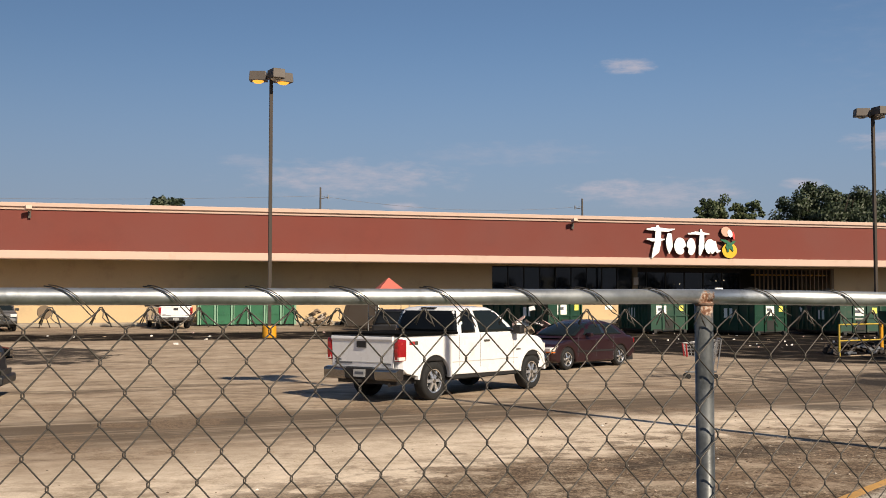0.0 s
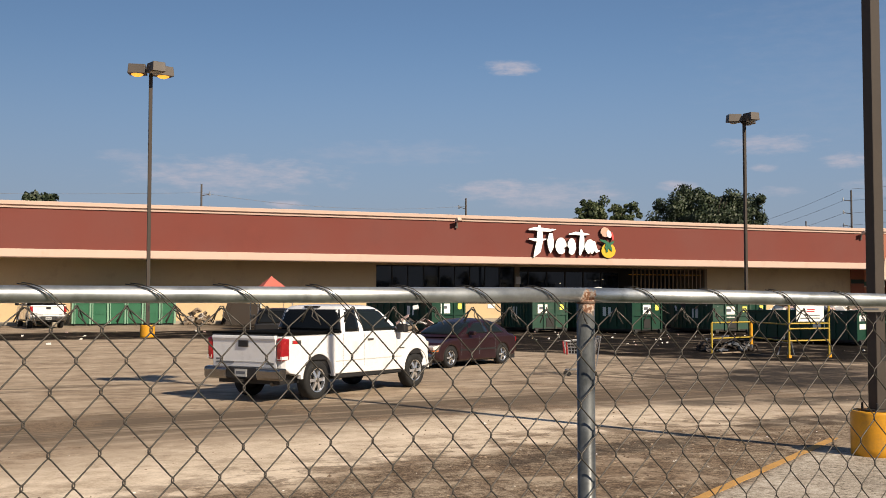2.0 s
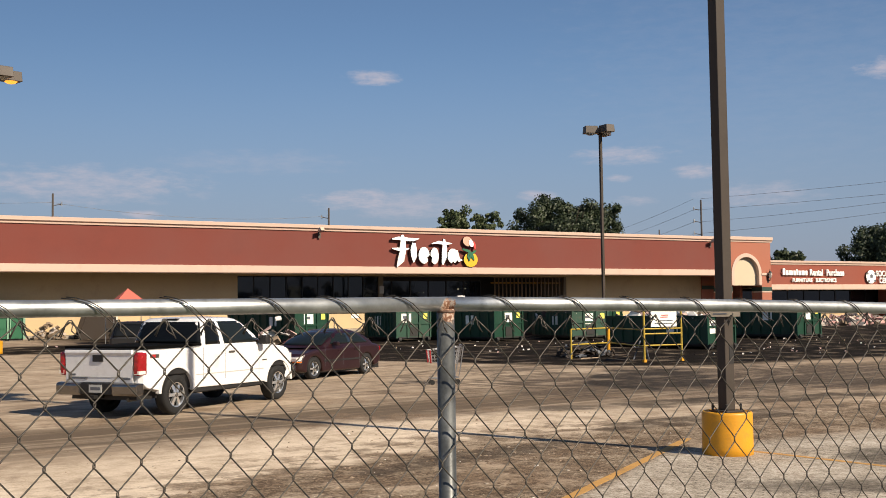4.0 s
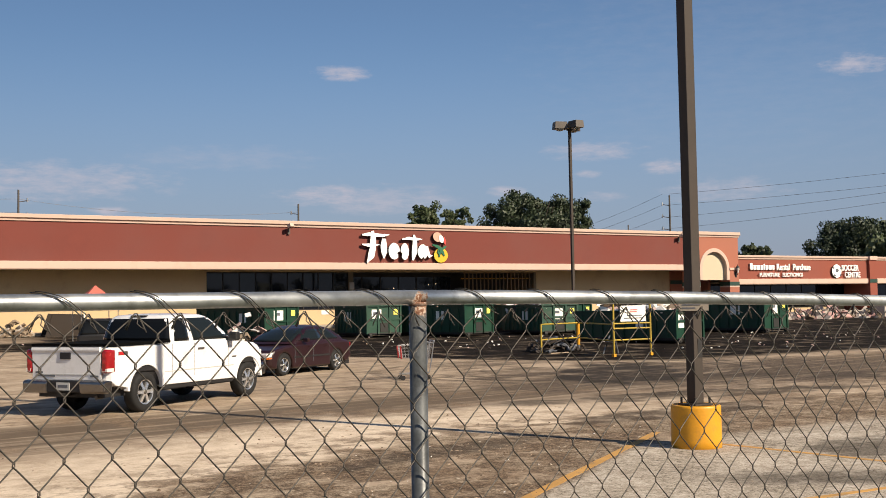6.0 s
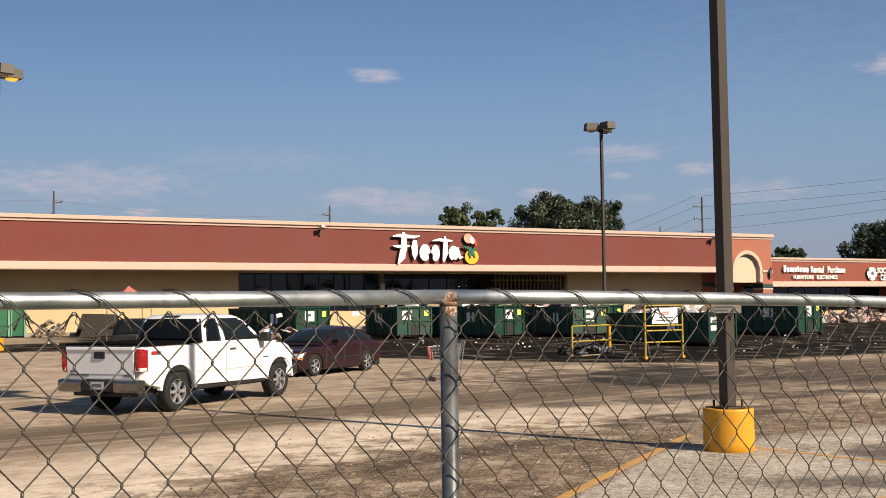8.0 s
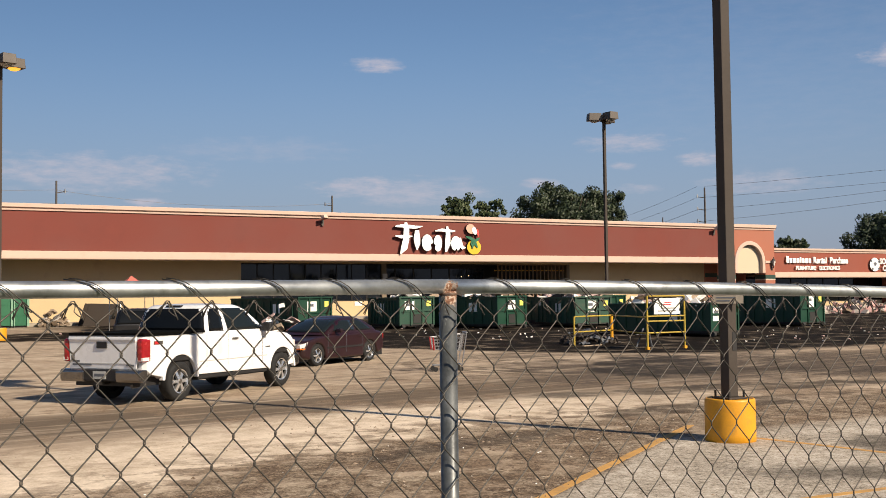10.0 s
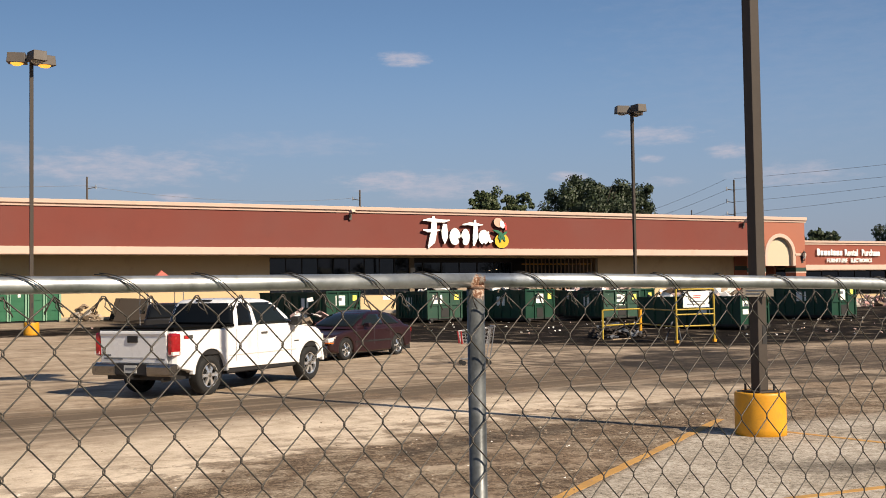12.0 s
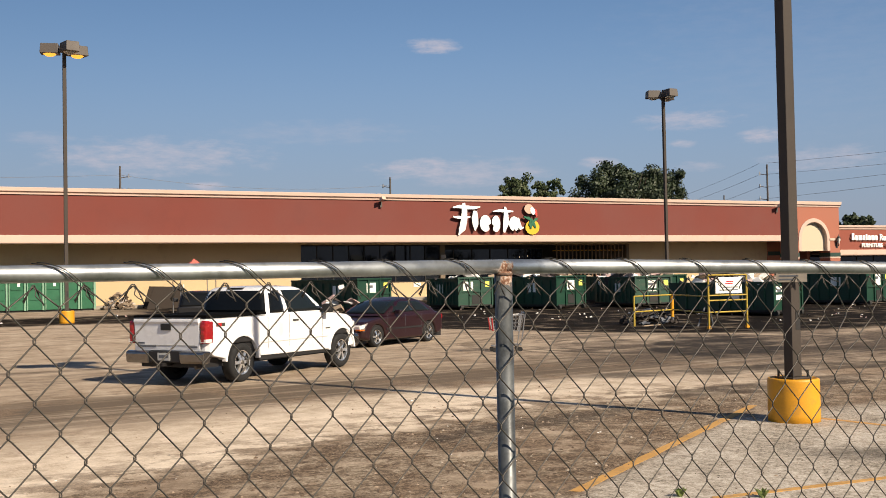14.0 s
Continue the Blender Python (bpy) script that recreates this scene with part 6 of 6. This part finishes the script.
# coral canopy peak behind the pickup
px_, py_ = 14.2, 59.6
canopy = thing("canopy_tent", pose(px_, py_, ground_z(py_)), "coral red pop-up canopy with a pointed top", "tent")
h0, h1 = 2.2, 3.05
bm = bmesh.new()
r_ = 1.0
apex = bm.verts.new((0, 0, h1))
cor = [bm.verts.new((r_ * a, r_ * b, h0 - 0.1)) for a, b in ((-1, -1), (1, -1), (1, 1), (-1, 1))]
low = [bm.verts.new((r_ * a, r_ * b, h0 - 0.32)) for a, b in ((-1, -1), (1, -1), (1, 1), (-1, 1))]
for i in range(4):
    bm.faces.new((cor[i], cor[(i + 1) % 4], apex))
    bm.faces.new((low[i], low[(i + 1) % 4], cor[(i + 1) % 4], cor[i]))
part("top_cloth", bm, M_CORAL, canopy)
for a in (-1, 1):
    for b in (-1, 1):
        part("leg", rodded((r_ * a * 0.97, r_ * b * 0.97, 0), (r_ * a * 0.97, r_ * b * 0.97, h0 - 0.15), 0.025), M_CARTWIRE, canopy)
drum = thing("cable_drum", pose(-4.9, 68.0, ground_z(68), 0, 0, 10), "round brown board disc leaning by the buff wall", "disc")
part("disc", lathed([(0.02, -0.06), (0.40, -0.06), (0.42, 0), (0.40, 0.06), (0.02, 0.06)], n=24), M_CARDBOARD, drum).location = (0, 0, 0.95)
part("stand", rodded((-0.3, 0.0, 0), (0, 0, 0.9), 0.03), M_TIMBER, drum)
part("stand", rodded((0.35, 0.0, 0), (0, 0, 0.9), 0.03), M_TIMBER, drum)

# ---- utility poles and lines ----
def far(az, tan_el, r):
    a = radians(az)
    return Vector((r * math.sin(a), r * math.cos(a), EYE + r * tan_el))


def power_pole(az, tan_el, r, arms=3, side=-1, label="grey timber utility pole behind the roofs"):
    p = far(az, tan_el, r)
    t = thing("utility_pole", pose(p.x, p.y, 0.46), label, "utility pole", "utility poles")
    h = p.z - 0.46
    part("shaft", rodded((0, 0, 0), (0, 0, h), 0.2, 10, 0.13), M_UTIL, t)
    u = Vector((math.cos(radians(az)), -math.sin(radians(az)), 0))
    for k in range(arms):
        z = h - 1.6 - k * 1.9
        part("arm", rodded((0, 0, z), u * side * 1.1 + Vector((0, 0, z + 0.2)), 0.06, 6), M_UTIL, t)
        part("insulator", rodded(u * side * 1.1 + Vector((0, 0, z)), u * side * 1.1 + Vector((0, 0, z + 0.55)), 0.13, 8, 0.09), M_CARTWIRE, t)
    return p, u


pole_a, u_a = power_pole(43.5, 0.0953, 170, 3)
pole_b, u_b = power_pole(9.75, 0.1051, 150, 2, 1)
pole_c, u_c = power_pole(23.76, 0.0943, 165, 2, -1)
power_pole(41.33, 0.0690, 230, 1)
lines = thing("power_lines", pose(0, 0, 0), "thin sagging power lines between the utility poles", "power line")


def cable(a, b, sag, r=0.028, n=18):
    bm = bmesh.new()
    tube(bm, [a.lerp(b, i / n) - Vector((0, 0, sag * 4 * (i / n) * (1 - i / n))) for i in range(n + 1)], r, 5)
    part("cable", bm, M_CABLE, lines)


for te, z in ((0.1112, 0.0), (0.1004, -1.7), (0.098, -3.6), (0.0896, -5.4)):
    a = pole_a + Vector((0, 0, z + 0.2))
    b = far(53.7, te, 150)
    cable(a, a + (b - a) * 2.6, 0.9 + 0.6 * (te < 0.1), 0.022)
    c = far(35, 0.055 + 0.003 * z, 260)
    cable(a - u_a * 1.1, c, 1.5, 0.022)
for z in (-1.2, -3.0):
    cable(pole_b + Vector((0, 0, z)), pole_c + Vector((0, 0, z)), 1.2, 0.022)
    cable(pole_b + Vector((0, 0, z)), far(-25, 0.085, 170), 1.2, 0.022)

# ---- trees ----
def tree(az0, az1, tan_top, r, seed, leaf, label, trunk_h=4.0, leaves=5200, size=0.30, low=0.45, base=0.46, group="trees behind the roofs"):
    rng = random.Random(seed)
    c = far((az0 + az1) / 2, 0, r)
    half = r * math.tan(radians((az1 - az0) / 2))
    top = EYE + r * tan_top
    t = thing("tree", pose(c.x, c.y, base), label, "tree", group)
    h = top - base
    bm = bmesh.new()
    rod(bm, (0, 0, 0), (0.2, 0.1, h * 0.45), 0.42, 10, 0.3)
    tips = []
    for k in range(9):
        a = 2 * math.pi * k / 9 + rng.uniform(-0.3, 0.3)
        q = Vector((math.cos(a) * half * rng.uniform(0.3, 0.8), math.sin(a) * half * rng.uniform(0.3, 0.8), h * rng.uniform(0.6, 0.88)))
        rod(bm, (0.2, 0.1, h * rng.uniform(0.3, 0.45)), q, 0.17, 7, 0.04)
        tips.append(q)
    part("trunk", bm, M_BARK, t)
    lumps = []
    for k in range(90):
        a, u = rng.uniform(0, 6.283), math.sqrt(rng.random())
        zc = h * rng.uniform(low, 0.93)
        f = math.sqrt(max(0.1, 1 - ((zc / h - 0.55) / 0.48) ** 2))
        lumps.append((Vector((math.cos(a) * half * u * f * 0.92, math.sin(a) * half * u * f * 0.92, zc)), half * rng.uniform(0.07, 0.24)))
    verts, faces = [], []
    for k in range(leaves):
        lc, lr = rng.choice(lumps)
        d = Vector((rng.gauss(0, 1), rng.gauss(0, 1), rng.gauss(0, 1))).normalized()
        p = lc + d * lr * rng.random() ** 0.4 * Vector((1, 1, 0.8)).length / 1.6
        if p.z > h:
            p.z = h - rng.random() * 0.5
        n_ = (d + Vector((rng.gauss(0, 0.6), rng.gauss(0, 0.6), rng.gauss(0.4, 0.6)))).normalized()
        a = n_.orthogonal().normalized()
        b = n_.cross(a)
        s = size * rng.uniform(0.6, 1.3)
        i = len(verts)
        verts += [p - a * s, p - b * s * 0.55, p + a * s, p + b * s * 0.55]
        faces.append((i, i + 1, i + 2, i + 3))
    me = bpy.data.meshes.new("crown")
    me.from_pydata([tuple(v) for v in verts], [], faces)
    me.materials.append(leaf)
    ob = new("crown", me)
    ob.parent = t
    return t


tree(29.2, 31.9, 0.0985, 135, 51, M_LEAF_B, "pale green leafy tree behind the supermarket roof", leaves=12000, size=0.18)
tree(31.2, 33.3, 0.0945, 137, 52, M_LEAF_B, "pale green leafy tree beside a darker one behind the roof", size=0.18, leaves=10000)
tree(33.2, 39.0, 0.1075, 140, 53, M_LEAF, "large dark green oak behind the supermarket roof", leaves=42000, size=0.19)
tree(35.4, 40.2, 0.0985, 146, 58, M_LEAF, "dark green oak behind the supermarket roof", leaves=24000, size=0.19)
tree(0.4, 3.3, 0.099, 140, 54, M_LEAF, "dark tree top just over the supermarket roof", size=0.32)
tree(46.5, 48.9, 0.0485, 160, 55, M_LEAF, "dark tree behind the small shops", size=0.34)
tree(50.0, 55.4, 0.0675, 165, 56, M_LEAF, "tall dark tree behind the small shops", leaves=36000, size=0.21)
tree(52.5, 58.5, 0.0560, 150, 57, M_LEAF_B, "yellow-green tree behind the small shops", leaves=9000, size=0.36)

# behind the fence, unseen trees added to be mirrored in shop glass and rail
for k, (x, y, w, h) in enumerate(((-34, -36, 6.5, 8.0), (-16, -42, 5.0, 6.5), (2, -38, 6.0, 7.5), (17, -44, 4.0, 5.2), (36, -40, 6.0, 8.5), (52, -46, 3.6, 5.0), (62, -42, 4.6, 6.2), (74, -40, 2.6, 4.0), (84, -44, 4.4, 6.6), (99, -42, 5.5, 7.4), (120, -46, 6.5, 8.6))):
    r = math.hypot(x, y)
    az, da = math.degrees(math.atan2(x, y)), math.degrees(math.atan(w / r))
    tree(az - da, az + da, (h - EYE) / r, r, 70 + k, M_LEAF, "unseen dark green tree across the street behind the fence", leaves=2600, size=0.34, low=0.22, base=0.0, group="trees across the street")

# loose stones and clods over the near ground
rng = random.Random(101)
verts, faces, idx = [], [], []
for k in range(12000):
    x, y = rng.uniform(-1, 17), 7.0 + 10.5 * rng.random() ** 1.3
    if y > 9.8 + 0.5 * min(x, 8.3) + rng.gauss(0, 0.8) and rng.random() > 0.08:
        continue
    on_bay = y < 4.55 + 0.69 * x
    if on_bay and rng.random() < 0.55:
        continue
    s = 0.004 + (0.009 if on_bay else 0.022) * rng.random() ** 4
    a = rng.uniform(0, 6.28)
    u, v = Vector((math.cos(a), math.sin(a), 0)) * s * rng.uniform(0.9, 1.8), Vector((-math.sin(a), math.cos(a), 0)) * s
    p, h = Vector((x, y, 0.0)), s * rng.uniform(0.5, 1.0)
    i = len(verts)
    verts += [p - u, p - v, p + u, p + v, p + Vector((rng.uniform(-0.3, 0.3) * s, rng.uniform(-0.3, 0.3) * s, h))]
    for q in range(4):
        faces.append((i + q, i + (q + 1) % 4, i + 4))
        idx.append(None)
    kind = rng.choice((0, 0, 1, 1, 1, 2)) if rng.random() < 0.985 else 3
    idx[-4:] = [kind] * 4
me = bpy.data.meshes.new("gravel")
me.from_pydata([tuple(v) for v in verts], [], faces)
M_CLOD = plain("brown_clod", (0.0983, 0.0666, 0.0424), 0.95, wear=0.3, coarse=3, fine=60)
for mt in (M_CLOD, SCRAP[1], M_CONCRETE, SCRAP[0]):
    me.materials.append(mt)
me.polygons.foreach_set("material_index", idx)
tagged(new("gravel", me), "loose stones and dark clods on the dusty ground", "gravel", kind="stuff")

# weeds at the foot of the fence
rng = random.Random(77)
for x, y in ((6.3, 7.86), (6.9, 7.44)):
    t = thing("weed", pose(x, y, 0), "small green weed growing by the bay line", "weed", "weeds")
    bm = bmesh.new()
    for k in range(26):
        a, l_ = rng.uniform(0, 6.28), rng.uniform(0.03, 0.09)
        d = Vector((math.cos(a), math.sin(a), 0))
        s = Vector((-d.y, d.x, 0)) * 0.012
        p0, p1, p2 = Vector((0, 0, 0)) + d * 0.02, d * l_ * 0.35 + Vector((0, 0, l_ * 0.7)), d * l_ * 0.8 + Vector((0, 0, l_ * 0.9))
        v = [bm.verts.new(q) for q in (p0 - s, p0 + s, p1 + s, p2, p1 - s)]
        bm.faces.new(v)
    part("blades", bm, M_GRASS, t)

# ---- chain-link fence ----
FENCE = 2.15
fence = thing("chain_link_fence", pose(0, FENCE, 0), "galvanised chain-link fence with a pipe top rail", "fence")
RAIL_Y = 0.032
POST_X = 1.247


def rail_z(x):
    return 2.0705 if x < POST_X else 2.0715 - 0.0092 * (x - POST_X) - 0.0052 * (x - POST_X) ** 2


def rail_seg(xs_, r, label):
    bm = bmesh.new()
    tube(bm, [(x, RAIL_Y, rail_z(x)) for x in xs_], r, 20)
    return part("top_rail", bm, M_GALV, fence, label, smooth=True)


rail_seg([-6.0, -3.0, -1.0, 0.0, 0.6, POST_X], 0.0172, "galvanised pipe rail")
rail_seg([POST_X + 0.0005, 1.6, 2.0, 2.5, 3.0, 3.6, 4.4], 0.0176, "galvanised pipe rail")
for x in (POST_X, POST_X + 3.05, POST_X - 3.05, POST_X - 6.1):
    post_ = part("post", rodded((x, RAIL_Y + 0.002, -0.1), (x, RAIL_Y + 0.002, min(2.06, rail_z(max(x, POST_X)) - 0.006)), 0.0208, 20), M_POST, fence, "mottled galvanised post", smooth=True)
    if x == POST_X:
        bm = bmesh.new()
        rng = random.Random(3)
        lathe(bm, [(0.0206, 2.0505), (0.0213, 2.052), (0.0214, 2.054), (0.0208, 2.0565)], n=30, axis="z")
        for v in bm.verts:
            v.co.x += x + rng.uniform(-0.0012, 0.0012)
            v.co.y += RAIL_Y + 0.001 + rng.uniform(-0.0012, 0.0012)
        part("weld", bm, M_RUST, post_, "rusty weld at the post top", smooth=True)

PITCH, RISE, PH = 0.0458, 0.117, 0.2075
TOPZ = 2.0445


def strand_mesh(flip):
    """One zigzag wire of the mesh, hooked round its neighbours at every turn."""
    h, pts = PITCH / 2, []
    z_row = 1.826                         # turns to the right at this height and every RISE from it
    k0 = 2
    rows = []
    z = z_row + k0 * RISE
    sgn = -1 if flip else 1
    while z > 0.03:
        rows.append((z, sgn))
        z -= RISE / 2
        sgn = -sgn
    over = 0.0023
    for i, (zz, s) in enumerate(rows):
        if zz > TOPZ:
            if s > 0 and not flip or s < 0 and flip:
                pts.append((s * (h - 0.001), 0.0, TOPZ))
            continue
        e = 0.0085
        pts.append((s * (h - e * 0.55), -0.0022 * s, zz + e))
        pts.append((s * (h + over), 0.0025 * s, zz + 0.0030))
        pts.append((s * (h + over), 0.0025 * s, zz - 0.0030))
        pts.append((s * (h - e * 0.55), -0.0022 * s, zz - e))
    if pts[0][2] < TOPZ - 0.001:
        pts.insert(0, ((-1 if flip else 1) * (h - 0.001), 0.0, TOPZ))
    return pts


def sway(x, z):
    """Where the mesh is pulled about: a little all over, and badly bent under the rail near the lamp pole."""
    q = noise.noise_vector(Vector((x * 2.3, z * 2.3, 3.1))) * 0.0035
    k = math.exp(-((x - 2.28) / 0.13) ** 2) * max(0.0, min(1.0, (z - 1.72) / 0.2))
    q += noise.noise_vector(Vector((x * 9, z * 9, 7.7))) * 0.035 * k
    return Vector((q.x, 0.4 * q.y, q.z * (0.6 if z < 2.0 else 0.2)))


STRANDS = [strand_mesh(False), strand_mesh(True)]
first, last_ = -46, 92
for i in range(first, last_):
    x = PH - PITCH / 2 + i * PITCH
    dz = -0.0065 * (x - 0.2) if x > 0 else 0.0013
    bm = bmesh.new()
    tube(bm, [Vector(p) + sway(x + p[0], p[2]) for p in STRANDS[i % 2]], 0.00165, 6)
    ob = new("wire", link(bm, "wire", M_WIRE, True))
    ob.parent = fence
    ob.location = (x, 0, dz)
# knuckled wire ends along the top
bm = bmesh.new()
tube(bm, [(-0.020, 0.0, -0.027), (-0.007, -0.004, -0.003), (-0.002, -0.003, 0.004), (0.003, 0.002, 0.004), (0.008, 0.004, -0.004), (0.016, 0.004, -0.022), (0.021, 0.0, -0.034)], 0.0014, 6)
tube(bm, [(-0.017, 0.003, -0.030), (-0.009, 0.0, -0.009), (-0.004, -0.002, -0.001), (0.001, 0.001, 0.001), (0.005, 0.0, -0.006), (0.003, -0.003, -0.016), (0.010, -0.003, -0.023), (0.018, 0.002, -0.028)], 0.0011, 6)
knuckle = link(bm, "knuckle", M_WIRE, True)
for i in range(first, last_):
    if i % 2 == 0:
        x = PH + i * PITCH
        ob = new("knuckle", knuckle)
        ob.parent = fence
        ob.matrix_basis = pose(x, -0.003, TOPZ - 0.0065 * (max(x, 0) - 0.2), 0, 0, random.Random(i).uniform(-25, 25))
# lashing wire that winds over the rail
bm = bmesh.new()
r_ = 0.0205
tie_pts = [(-0.052, RAIL_Y - r_ * 0.1, r_ * 0.995), (-0.036, RAIL_Y - r_ * 0.45, r_ * 0.9), (-0.014, RAIL_Y - r_ * 0.85, r_ * 0.55), (0.004, RAIL_Y - r_, 0.0), (0.022, RAIL_Y - r_ * 0.95, -0.016), (0.040, RAIL_Y - r_ * 1.1, -0.034), (0.052, -0.004, -0.043)]
tube(bm, [Vector(p) for p in tie_pts], 0.0012, 6)
tube(bm, [Vector(p) + Vector((0.009, -0.001, 0.002)) for p in tie_pts[:6]], 0.0011, 6)
tie = link(bm, "tie_wire", M_TIE, True)
for k, x in enumerate([-0.67, -0.48, -0.30, -0.125, 0.058, 0.262, 0.436, 0.621, 0.812, 0.968, 1.135, 1.402, 1.612, 1.812, 2.02, 2.228, 2.43, 2.64, 2.85, 3.06, 3.27]):
    ob = new("tie_wire", tie)
    ob.parent = fence
    ob.matrix_basis = pose(x, 0, rail_z(x), 0, 0, 0) @ Matrix.Diagonal((random.Random(k).uniform(0.85, 1.15), 1, 1, 1))
